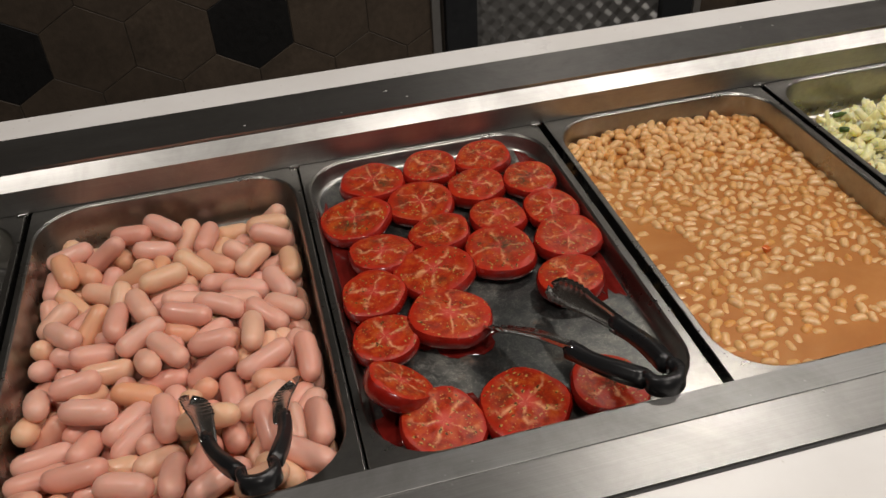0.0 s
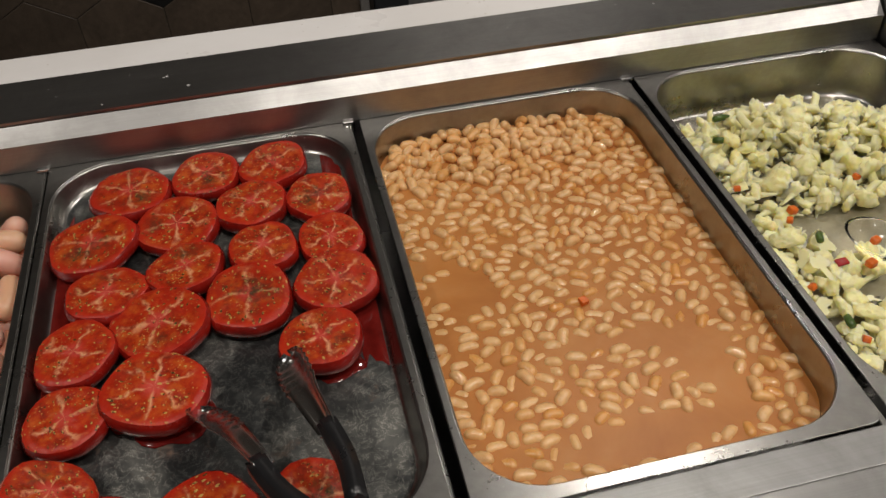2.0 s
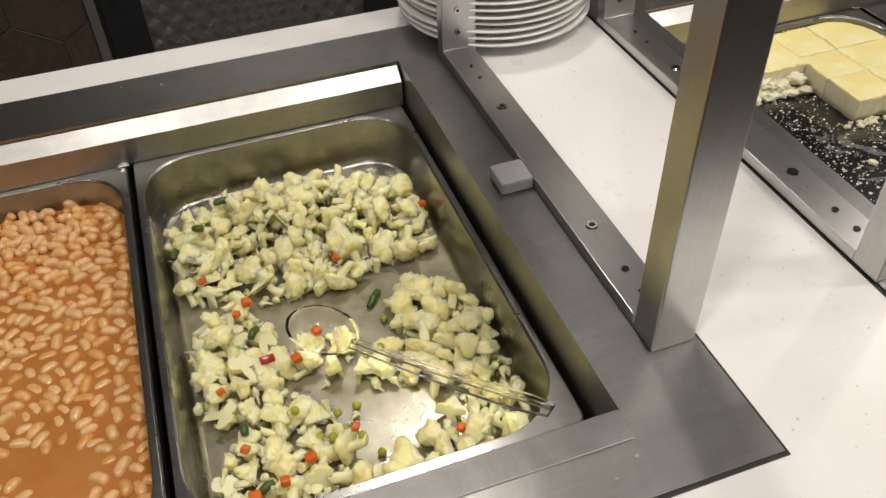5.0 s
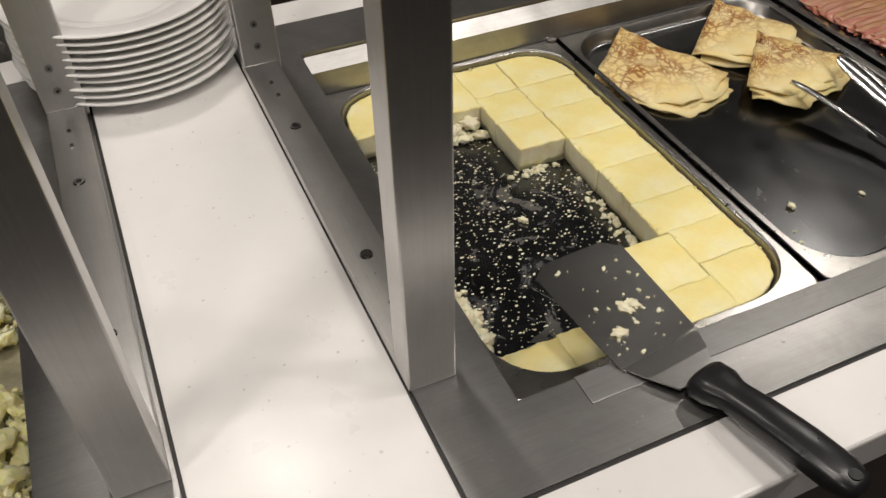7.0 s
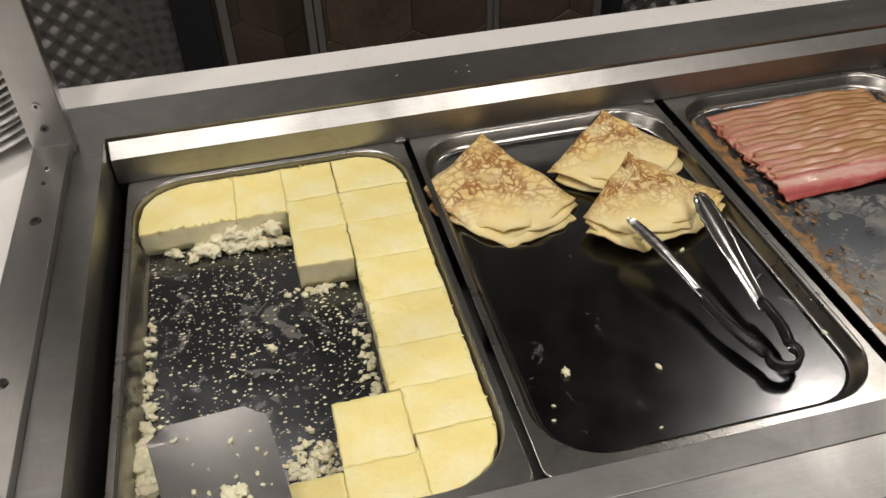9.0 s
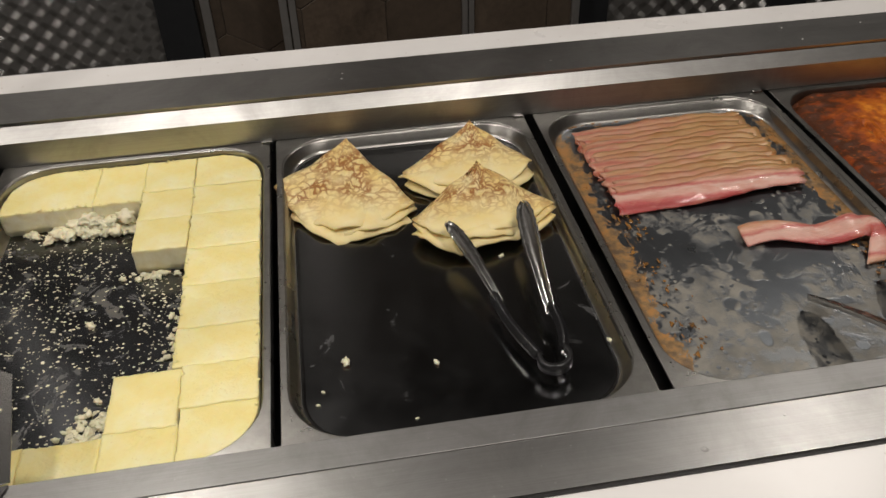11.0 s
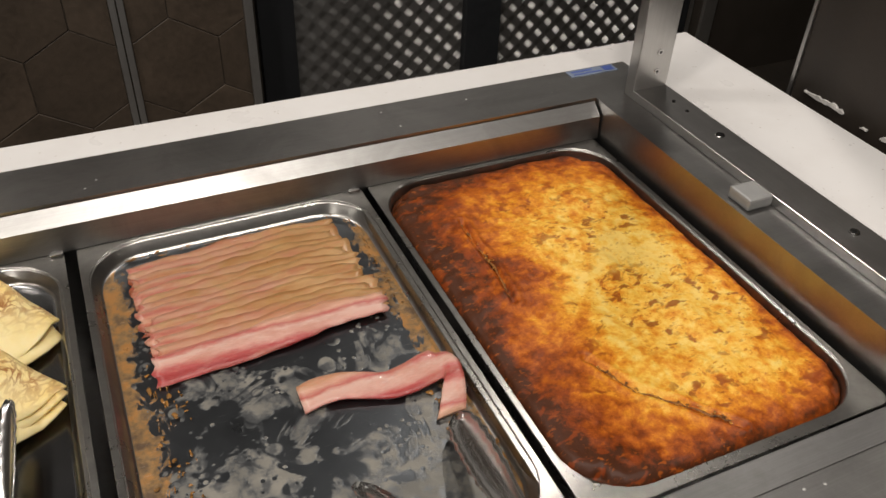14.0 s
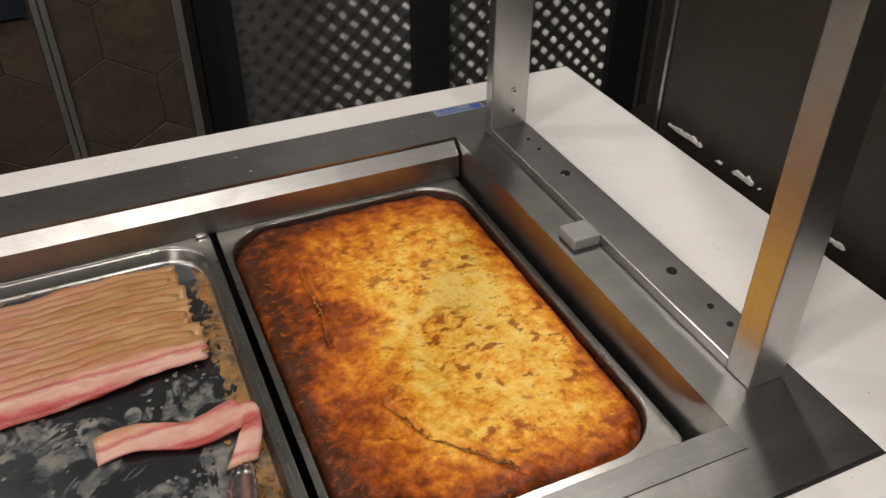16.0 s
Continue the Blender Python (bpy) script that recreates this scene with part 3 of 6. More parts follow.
def greasy_floor():
    """A dark pan floor under a clouded film of fat with round bubbles, browned along the sides."""
    n = Nodes("greasy_bacon_pan")
    x, y = n.axis(0), n.axis(1)
    field = n.math("SUBTRACT", n.noise(15.0, 4, 0.55, None, 0.8), n.math("MULTIPLY", n.math("ADD", y, 0.05), 0.9))
    film = n.ramp(field, (0.49, 0.0), (0.53, 1.0))
    bubble = n.math("MULTIPLY", n.ramp(n.cells(38.0, None, "SMOOTH_F1"), (0.22, 1.0), (0.27, 0.0)), n.ramp(n.noise(20.0, 2), (0.46, 0.0), (0.50, 1.0)))
    small = n.math("MULTIPLY", n.ramp(n.cells(120.0), (0.22, 1.0), (0.30, 0.0)), n.ramp(n.noise(24.0, 3), (0.50, 0.0), (0.56, 1.0)))
    film = n.math("ABSOLUTE", n.math("SUBTRACT", film, n.math("MAXIMUM", bubble, small)))
    film = n.math("MULTIPLY", film, n.ramp(n.noise(70.0, 5, 0.65), (0.40, 0.3), (0.54, 1.0)))
    side = n.math("SUBTRACT", n.math("ADD", n.math("POWER", n.math("ABSOLUTE", n.math("DIVIDE", x, 0.125)), 4.0), n.math("MULTIPLY", n.math("SUBTRACT", n.noise(42.0, 6, 0.7, n.place((1, 0.6, 1)), 0.8), 0.5), 3.6)), n.math("MULTIPLY", n.ramp(n.noise(12.0, 3), (0.4, 0.0), (0.6, 1.0)), 0.4))
    brown = n.ramp(side, (0.92, 0.0), (1.35, 0.78))
    # bare floor's dark base holds the room's dark reflection as colour
    c = n.mix(film, (0.16, 0.173, 0.187), n.ramp(n.noise(30.0, 5), (0.35, (0.14, 0.135, 0.12)), (0.65, (0.25, 0.237, 0.205))))
    c = n.mix(brown, c, n.ramp(n.noise(90.0, 4, 0.6), (0.35, (0.12, 0.06, 0.016)), (0.50, (0.30, 0.16, 0.04)), (0.62, (0.46, 0.20, 0.03))))
    scratch = n.ramp(n.noise(9.0, 4, 0.7, n.place((8, 60, 20), False, (0, 0, 0.6))), (0.62, 0.0), (0.70, 1.0))
    c = n.mix(n.math("MULTIPLY", scratch, 0.3), c, (0.42, 0.42, 0.41))
    metal = n.math("SUBTRACT", 1.0, n.math("MAXIMUM", n.math("MULTIPLY", film, 0.75), brown))
    r = n.math("ADD", 0.24, n.math("ADD", n.math("MULTIPLY", film, 0.2), n.math("MULTIPLY", n.noise(30.0, 4), 0.12)))
    return n.done(c, r, metal, n.bump(n.math("ADD", n.math("ADD", film, brown), n.math("MULTIPLY", n.noise(90.0, 3), 0.6)), 0.2, 0.001))


M["pan_veg"] = pan_stained("wet_vegetable_pan", (0.22, 0.20, 0.13), (0.36, 0.33, 0.23), 0.22, (0.42, 0.40, 0.34), 22.0, 0.2)
M["pan_greasy"] = greasy_floor()
# bases far below steel_pan: the dark wall mirrored in the floors, put into colour
M["pan_dark_reflect"] = pan_stained("pan_floor_dark_reflection", (0.05, 0.05, 0.05), (0.08, 0.08, 0.08), -0.1, (0.15, 0.152, 0.155), 20.0)
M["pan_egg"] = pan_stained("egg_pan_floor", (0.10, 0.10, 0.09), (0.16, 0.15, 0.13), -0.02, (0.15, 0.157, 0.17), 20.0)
M["grease"] = plain("orange_bacon_fat", (0.22, 0.105, 0.025), 0.3, 0, 0.7, 110.0, 0.4)
M["red_juice"] = plain("red_tomato_juice", (0.12, 0.008, 0.006), 0.10, 0, 0.3, 40.0, 0.1)


# ---- building helpers ----
def part(name, bm, material, parent=None, label="", smooth=False):
    """Links a bmesh as one mesh object, under parent where one is given."""
    me = bpy.data.meshes.new(name)
    bm.to_mesh(me)
    bm.free()
    if smooth:
        me.polygons.foreach_set("use_smooth", [True] * len(me.polygons))
    for m in material if isinstance(material, (list, tuple)) else (material,):
        me.materials.append(M[m])
    ob = new(name, me)
    if parent:
        ob.parent = parent
    if label:
        ob["label"] = label
    return ob


def empty(name, m, label, category, group="", kind=""):
    ob = new(name)
    ob.empty_display_size = 0.05
    ob.matrix_world = m
    return tagged(ob, label, category, group, kind)


def box(bm, x0, x1, y0, y1, z0, z1, bevel=0.0, seg=2):
    made = bmesh.ops.create_cube(bm, size=1.0, matrix=Matrix.Translation(((x0 + x1) / 2, (y0 + y1) / 2, (z0 + z1) / 2)) @ Matrix.Diagonal((x1 - x0, y1 - y0, z1 - z0, 1)))
    if bevel:
        edges = list({e for v in made["verts"] for e in v.link_edges})
        bmesh.ops.bevel(bm, geom=edges, offset=bevel, segments=seg, affect="EDGES", profile=0.6)
    return bm


def boxed(name, dims, material, parent=None, label="", bevel=0.0):
    return part(name, box(bmesh.new(), *dims, bevel), material, parent, label)


def disc(bm, m, r, h, n=16, r2=None):
    bmesh.ops.create_cone(bm, cap_ends=True, segments=n, radius1=r, radius2=r if r2 is None else r2, depth=h, matrix=m)
    return bm


def round_rect(w, h, r, n=6):
    pts = []
    for cx, cy, a0 in ((w / 2 - r, h / 2 - r, 0), (-w / 2 + r, h / 2 - r, 90), (-w / 2 + r, -h / 2 + r, 180), (w / 2 - r, -h / 2 + r, 270)):
        pts += [(cx + r * math.cos(radians(a0 + 90 * i / n)), cy + r * math.sin(radians(a0 + 90 * i / n))) for i in range(n + 1)]
    return pts


def lofted(bm, loops, close_first=True, close_last=True):
    """Skin between loops of equally many points."""
    rings = [[bm.verts.new(p) for p in loop] for loop in loops]
    k = len(rings[0])
    for a, b in zip(rings, rings[1:]):
        for i in range(k):
            bm.faces.new((a[i], a[(i + 1) % k], b[(i + 1) % k], b[i]))
    if close_first:
        bm.faces.new(rings[0][::-1])
    if close_last:
        bm.faces.new(rings[-1])
    bmesh.ops.recalc_face_normals(bm, faces=bm.faces)
    return bm


# ---- large structure ----
TOP = 0.90            # worktop height
WALL_Y = 2.45         # tiled wall behind the counter
RIGHT_X = 2.890       # tiled pillar at the counter's end
boxed("floor", (-3.2, 5.2, -3.2, 2.6, -0.1, 0.0), "floor")
tagged(bpy.data.objects["floor"], "dark brown stone tile floor of the dining room", "floor", kind="structure")
ceil_bm = box(bmesh.new(), -3.2, 5.2, -3.2, 2.6, CEILING + 0.012, CEILING + 0.1)
tagged(part("ceiling", ceil_bm, "paint_dark"), "dark painted flat ceiling with added recessed lamps, all unseen", "ceiling", kind="structure")
wall_back = tagged(boxed("wall_north", (-3.2, 5.2, WALL_Y + 0.0012, WALL_Y + 0.2, 0, CEILING + 0.1), "grout"), "dark wall of brown stone tiles and tread plate panels", "wall", kind="structure")
tagged(boxed("wall_south", (-3.2, 5.2, -3.3, -3.2, 0, CEILING + 0.1), "paint_dark"), "plain dark wall of the dining room", "wall", kind="structure")
tagged(boxed("wall_west", (-3.3, -3.2, -3.2, 2.5, 0, CEILING + 0.1), "paint_dark"), "plain dark wall of the dining room", "wall", kind="structure")
tagged(boxed("wall_far_east", (5.2, 5.3, -3.2, 2.5, 0, CEILING + 0.1), "paint_dark"), "plain dark wall of the dining room", "wall", kind="structure")
wall_east = tagged(boxed("wall_east", (RIGHT_X, RIGHT_X + 0.2, -3.2, 0.940, 0, CEILING + 0.1), "tile_dark"), "dark brown tiled wall at the counter's end", "wall", kind="structure")

# trim rings for the unseen lamps, added overhead
for lx, ly in LAMPS:
    bm = bmesh.new()
    ring = [[(lx + r * math.cos(a), ly + r * math.sin(a), z) for a in np.linspace(0, 2 * math.pi, 25)[:-1]] for r, z in ((0.088, CEILING + 0.012), (0.088, CEILING - 0.006), (0.105, CEILING - 0.008), (0.11, CEILING + 0.012))]
    lofted(bm, ring, False, False)
    fixture = tagged(part("ceiling_lamp", bm, "white_trim", smooth=True), "round white recessed ceiling downlight, added out of view", "lamp", "ceiling downlights")

# tread plate panels, dark posts and metal edge strips on the back wall
PLATES = [(0.584, 1.213), (2.572, 3.117), (3.245, 3.872)]
POSTS_DARK = [(0.482, 0.582), (1.215, 1.325), (2.465, 2.57), (3.119, 3.243), (3.874, 4.01)]
STRIPS = [(0.442, 0.468), (1.340, 1.366), (3.99, 4.045), (4.10, 4.155)]
PILLAR_X0, PILLAR_X1, PILLAR_Y = 1.576, 2.412, 2.25
PILLAR_STRIPS = [(1.572, 1.592), (1.597, 1.615), (2.074, 2.089), (2.093, 2.108), (2.394, 2.416)]


def tread_bar(bm, x, z, a, y, ln=0.0125, w=0.0017, h=0.0022):
    ca, sa = math.cos(a), math.sin(a)
    at = lambda u, v, d: bm.verts.new((x + u * ca - v * sa, y - d, z + u * sa + v * ca))
    base = [at(-ln, 0, 0), at(-ln * .5, -w, 0), at(ln * .5, -w, 0), at(ln, 0, 0), at(ln * .5, w, 0), at(-ln * .5, w, 0)]
    r0, r1 = at(-ln * .55, 0, h), at(ln * .55, 0, h)
    for f in ((base[0], base[1], r0), (base[1], base[2], r1, r0), (base[2], base[3], r1), (base[3], base[4], r1), (base[4], base[5], r0, r1), (base[5], base[0], r0)):
        bm.faces.new(f)


for x0, x1 in PLATES:
    panel = tagged(boxed("tread_plate_panel", (x0, x1, WALL_Y - 0.004, WALL_Y + 0.012, 0.02, 1.9), "plate"), "grey steel tread plate panel fixed in a dark frame", "wall panel", "tread plate panels", "structure")
    bm = bmesh.new()
    nx = int((x1 - x0) / 0.033)
    for i in range(nx):
        for k in range(3, 36):
            cx, cz = x0 + 0.018 + i * (x1 - x0 - 0.03) / (nx - 1), k * 0.033
            a = radians(45 if (i + k) % 2 else -45)
            for j in range(-2, 3):
                tread_bar(bm, cx - j * 0.0052 * math.sin(a), cz + j * 0.0052 * math.cos(a), a, WALL_Y - 0.004)
    tread = part("raised_bars", bm, "plate_bar", panel, "raised bars of the tread plate")
    tread["kind"] = "stuff"
for x0, x1 in POSTS_DARK:
    tagged(boxed("wall_post", (x0, x1, WALL_Y - 0.03, WALL_Y + 0.012, 0.0, 2.6), "frame_dark", bevel=0.003), "dark grey painted metal wall post", "post", "wall posts", "structure")
for x0, x1 in STRIPS:
    tagged(boxed("edge_strip", (x0, x1, WALL_Y - 0.012, WALL_Y + 0.012, 0.0, 2.6), "steel_strip", bevel=0.0015), "brushed metal edge strip between tiled panels", "trim", "edge strips", "structure")

tagged(boxed("edge_strip", (RIGHT_X - 0.004, RIGHT_X + 0.016, 0.9405, 0.947, 0.0, 2.6), "steel_dark", bevel=0.0015), "dull metal edge strip at the dark wall's end", "trim", "edge strips", "structure")
pillar = tagged(boxed("tiled_pillar", (PILLAR_X0 + 0.001, PILLAR_X1 - 0.001, PILLAR_Y + 0.0012, WALL_Y + 0.005, 0.0, CEILING + 0.012), "grout"), "dark brown tiled pillar with metal edge strips", "pillar", kind="structure")
for x0, x1 in PILLAR_STRIPS:
    tagged(boxed("edge_strip", (x0, x1, PILLAR_Y - 0.010, PILLAR_Y + 0.016, 0.0, 2.6), "steel_strip", bevel=0.0015), "brushed metal edge strip on the tiled pillar", "trim", "edge strips", "structure")

# ---- counter ----
X0, X1, Y0, Y1 = -2.2, 2.862, 0.313, 1.148
WELLS = [dict(frame=(-0.86, 1.009), well=(-0.755, 0.9165)), dict(frame=(1.185, 2.698), well=(1.254, 2.600))]
FY0, FY1, WY0, WY1 = 0.374, 1.084, 0.446, 1.001
counter = empty("serving_counter", pose(0, 0, 0), "white speckled buffet counter with two built-in steel food wells", "counter")
bm = bmesh.new()
xs, ys = [X0, -0.86, 1.009, 1.185, 2.698, X1], [Y0, FY0, FY1, Y1]
grid = [[bm.verts.new((x, y, TOP)) for y in ys] for x in xs]
for i in range(5):
    for k in range(3):
        if not (k == 1 and i in (1, 3)):
            bm.faces.new((grid[i][k], grid[i + 1][k], grid[i + 1][k + 1], grid[i][k + 1]))
ext = bmesh.ops.extrude_face_region(bm, geom=list(bm.faces))
bmesh.ops.translate(bm, verts=[v for v in ext["geom"] if isinstance(v, bmesh.types.BMVert)], vec=(0, 0, -0.04))
bmesh.ops.recalc_face_normals(bm, faces=bm.faces)
rim = [e for e in bm.edges if all(abs(v.co.z - TOP) < 1e-4 for v in e.verts) and (all(abs(v.co.y - Y0) < 1e-4 for v in e.verts) or all(abs(v.co.y - Y1) < 1e-4 for v in e.verts) or all(abs(v.co.x - X1) < 1e-4 for v in e.verts))]
bmesh.ops.bevel(bm, geom=rim, offset=0.004, segments=3, affect="EDGES", profile=0.5)
part("worktop", bm, "worktop", counter, "white speckled solid-surface worktop")
boxed("front_panel", (X0, X1 - 0.02, Y0 + 0.03, Y0 + 0.05, 0.1, TOP - 0.04), "panel", counter)
boxed("back_panel", (X0, X1 - 0.02, Y1 - 0.05, Y1 - 0.03, 0.1, TOP - 0.04), "panel", counter)
boxed("end_panel", (X1 - 0.02, X1 - 0.001, Y0 + 0.03, Y1 - 0.03, 0.1, TOP - 0.04), "panel", counter)
boxed("plinth", (X0, X1 - 0.06, Y0 + 0.08, Y1 - 0.08, 0.0, 0.1), "frame_dark", counter)

RIM = 0.853           # height of the pan rims
PITCH_A = [-0.577, -0.246, 0.081, 0.417, 0.749]
PITCH_B = [1.4295, 1.761, 2.097, 2.429]
DIVIDE_A, DIVIDE_B = [-0.418, -0.086, 0.2425, 0.577], [1.588, 1.9155, 2.249]
PAN_Y = 0.732
for w, dividers in zip(WELLS, (DIVIDE_A, DIVIDE_B)):
    (fx0, fx1), (wx0, wx1) = w["frame"], w["well"]
    hot = empty("food_well", pose(0, 0, 0), "brushed steel drop-in food well with a flat steel surround", "food well", "food wells")
    bm = bmesh.new()
    # flat surround, a thin sheet with the opening cut in
    gx, gy = [fx0, wx0, wx1, fx1], [FY0, WY0, WY1, FY1]
    g = [[bm.verts.new((x, y, TOP + 0.003)) for y in gy] for x in gx]
    for i in range(3):
        for k in range(3):
            if not (i == 1 and k == 1):
                bm.faces.new((g[i][k], g[i + 1][k], g[i + 1][k + 1], g[i][k + 1]))
    ext = bmesh.ops.extrude_face_region(bm, geom=list(bm.faces))
    bmesh.ops.translate(bm, verts=[v for v in ext["geom"] if isinstance(v, bmesh.types.BMVert)], vec=(0, 0, -0.006))
    bmesh.ops.recalc_face_normals(bm, faces=bm.faces)
    part("surround", bm, "steel_top", hot)
    boxed("front_lip", (wx0 + 0.048, wx1 - 0.002, WY0 - 0.026, WY0 + 0.001, TOP + 0.0025, TOP + 0.0042), "steel_lip", hot, "dull folded steel lip", 0.0006)
    # dark sealant line round the surround
    for name, d in (("seal", (fx0 - 0.003, fx1 + 0.003, FY0 - 0.003, FY0)), ("seal", (fx0 - 0.003, fx1 + 0.003, FY1, FY1 + 0.002)), ("seal", (fx0 - 0.003, fx0, FY0, FY1)), ("seal", (fx1, fx1 + 0.003, FY0, FY1))):
        boxed(name, (*d, TOP - 0.004, TOP + 0.0012), "seal", hot)
    # inner walls
    t = 0.0015
    for name, d in (("side_wall", (wx0 - t, wx0, WY0, WY1, 0.66, TOP - 0.003)), ("side_wall", (wx1, wx1 + t, WY0, WY1, 0.66, TOP - 0.003)),
                    ("front_wall", (wx0, wx1, WY0 - t, WY0, 0.66, TOP - 0.003)), ("back_wall", (wx0, wx1, WY1, WY1 + t, 0.66, TOP - 0.003)), ("well_floor", (wx0, wx1, WY0, WY1, 0.655, 0.66))):
        boxed(name, d, "steel_top" if name != "well_floor" else "steel_dark", hot)
    # sloping back rail
    prof = [(WY1 - 0.001, TOP - 0.004), (WY1 - 0.0015, TOP - 0.001), (WY1 - 0.0185, 0.8850), (WY1 - 0.0205, 0.8536), (WY1 - 0.001, 0.8536)]
    bm = bmesh.new()
    lofted(bm, [[(x, y, z) for y, z in prof] for x in (wx0 + 0.003, wx1 - 0.003)])
    part("back_rail", bm, "steel_bar_x", hot, "bright sloping steel back rail")
    for dx in dividers:
        bm = box(bmesh.new(), dx - 0.0030, dx + 0.0030, WY0 + 0.002, WY1 - 0.02, 0.831, 0.8522, 0.0008, 1)
        part("divider_bar", bm, "steel_pan", hot)
        bm = box(bmesh.new(), dx - 0.007, dx + 0.007, WY1 - 0.027, WY1 - 0.0195, 0.842, 0.8565, 0.002, 2)
        part("divider_clip", bm, "steel_shiny", hot)
    # small stop block on the surround
    kx = wx1 + 0.026 if w is WELLS[1] else wx1 + 0.033
    boxed("stop_block", (kx - 0.017, kx + 0.017, 0.713, 0.747, TOP + 0.003, TOP + 0.017), "grey_plastic", hot, "pale grey plastic stop block", 0.003)


def food_pan(cx, depth, label, floor="steel_pan"):
    """A pressed steel pan: a basin with walls and floor, and its flat rim."""
    top = [(0.3095, 0.4885, 0.061, -0.0008), (0.307, 0.486, 0.059, -0.004), (0.3015, 0.4805, 0.056, -depth + 0.012), (0.297, 0.476, 0.054, -depth + 0.004), (0.290, 0.469, 0.051, -depth + 0.0008), (0.283, 0.462, 0.047, -depth)]
    under = [(w + 0.002, h + 0.002, r, z - 0.001) for w, h, r, z in top]
    bm = bmesh.new()
    lofted(bm, [[(x, y, z) for x, y in round_rect(w, h, r, 8)] for w, h, r, z in under[::-1] + top])
    for f in bm.faces:
        f.smooth = len(f.verts) == 4
        # floor faces take their own material, some darkened to stand for a mirrored wall
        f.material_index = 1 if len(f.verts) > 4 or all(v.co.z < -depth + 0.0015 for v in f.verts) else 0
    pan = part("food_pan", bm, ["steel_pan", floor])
    bm = bmesh.new()
    rim = [(0.3235, 0.5115, 0.012, -0.0018), (0.324, 0.512, 0.012, -0.0008), (0.3232, 0.5112, 0.012, 0.0), (0.3220, 0.5100, 0.013, 0.0), (0.318, 0.500, 0.050, 0.0), (0.3120, 0.4910, 0.062, 0.0), (0.3112, 0.4902, 0.0618, 0.0), (0.3102, 0.4892, 0.0614, -0.0003), (0.3095, 0.4885, 0.061, -0.0010), (0.3090, 0.4880, 0.061, -0.0018)]
    lofted(bm, [[(x, y, z) for x, y in round_rect(w, h, r, 8)] for w, h, r, z in rim + rim[:1]], False, False)
    part("rim", bm, "steel_pan", pan, smooth=True)
    pan.matrix_world = pose(cx, PAN_Y, RIM)
    return tagged(pan, label, "food pan", "pans in the food wells")


DEPTH = dict(empty=0.065, sausage=0.065, tomato=0.022, beans=0.065, cauliflower=0.065, egg=0.039, crepe=0.018, bacon=0.018, bake=0.065)
food_pan(PITCH_A[0], DEPTH["empty"], "empty steel food pan in the hot well")
food_pan(PITCH_A[1], DEPTH["sausage"], "deep steel food pan heaped with small sausages")
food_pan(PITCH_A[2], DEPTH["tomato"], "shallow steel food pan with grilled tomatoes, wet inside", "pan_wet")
food_pan(PITCH_A[3], DEPTH["beans"], "deep steel food pan full of baked beans")
food_pan(PITCH_A[4], DEPTH["cauliflower"], "deep steel food pan with boiled vegetables", "pan_veg")
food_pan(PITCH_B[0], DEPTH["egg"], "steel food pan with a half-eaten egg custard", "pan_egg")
food_pan(PITCH_B[1], DEPTH["crepe"], "shallow steel food pan with folded pancakes, its floor coloured like a dark reflection", "pan_dark_reflect")
food_pan(PITCH_B[2], DEPTH["bacon"], "shallow greasy steel food pan with bacon", "pan_greasy")
food_pan(PITCH_B[3], DEPTH["bake"], "deep steel food pan filled with a browned bake")

# ---- gantry brackets ----


def bracket(x0, x1, label, front=0.487, wide=0.0, mid=0.0):
    hold = empty("gantry_bracket", pose(0, 0, 0), label, "bracket", "gantry brackets")
    z = TOP + 0.003
    boxed("foot_bar", (x0, x1 + wide, front + 0.030, 0.981, z, z + 0.012), "steel_bar", hold, bevel=0.0012)
    boxed("front_post", (x0, x1, front, front + 0.030, z, 2.05), "steel_post", hold, "tall brushed steel front post", 0.0015)
    boxed("back_post", (x0, x1 + max(0.004, wide), 0.981, 0.999, z, 2.05), "steel_post", hold, "brushed steel flat back post", 0.0012)
    xm = (x0 + x1) / 2 + mid
    for y, r in ((0.843, 0.0065), (0.630, 0.0065), (0.568, 0.004), (0.539, 0.004), (0.936, 0.003), (0.908, 0.003)):
        s = part("screw", disc(bmesh.new(), pose(xm, y, z + 0.0125), r, 0.002, 16, r * 0.8), "steel_shiny", hold)
        part("screw_recess", disc(bmesh.new(), pose(xm, y, z + 0.0134), r * 0.5, 0.0006, 6), "screw_dark", s)
    for dz in (0.035, 0.062):
        s = part("screw", disc(bmesh.new(), pose(xm, 0.9805, z + dz, 90), 0.0042, 0.002, 16), "steel_shiny", hold)
        part("screw_recess", disc(bmesh.new(), pose(xm, 0.9794, z + dz, 90), 0.002, 0.0006, 6), "screw_dark", s)
    return hold


bracket(0.967, 1.006, "brushed steel bracket with two upright posts beside the vegetable pan")
bracket(1.183, 1.222, "brushed steel bracket with two upright posts beside the egg pan")
bracket(2.643, 2.683, "brushed steel bracket with two upright posts by the counter's end", 0.473, 0.013, 0.012)


# ---- food ----
def rng(seed):
    return np.random.default_rng(seed)


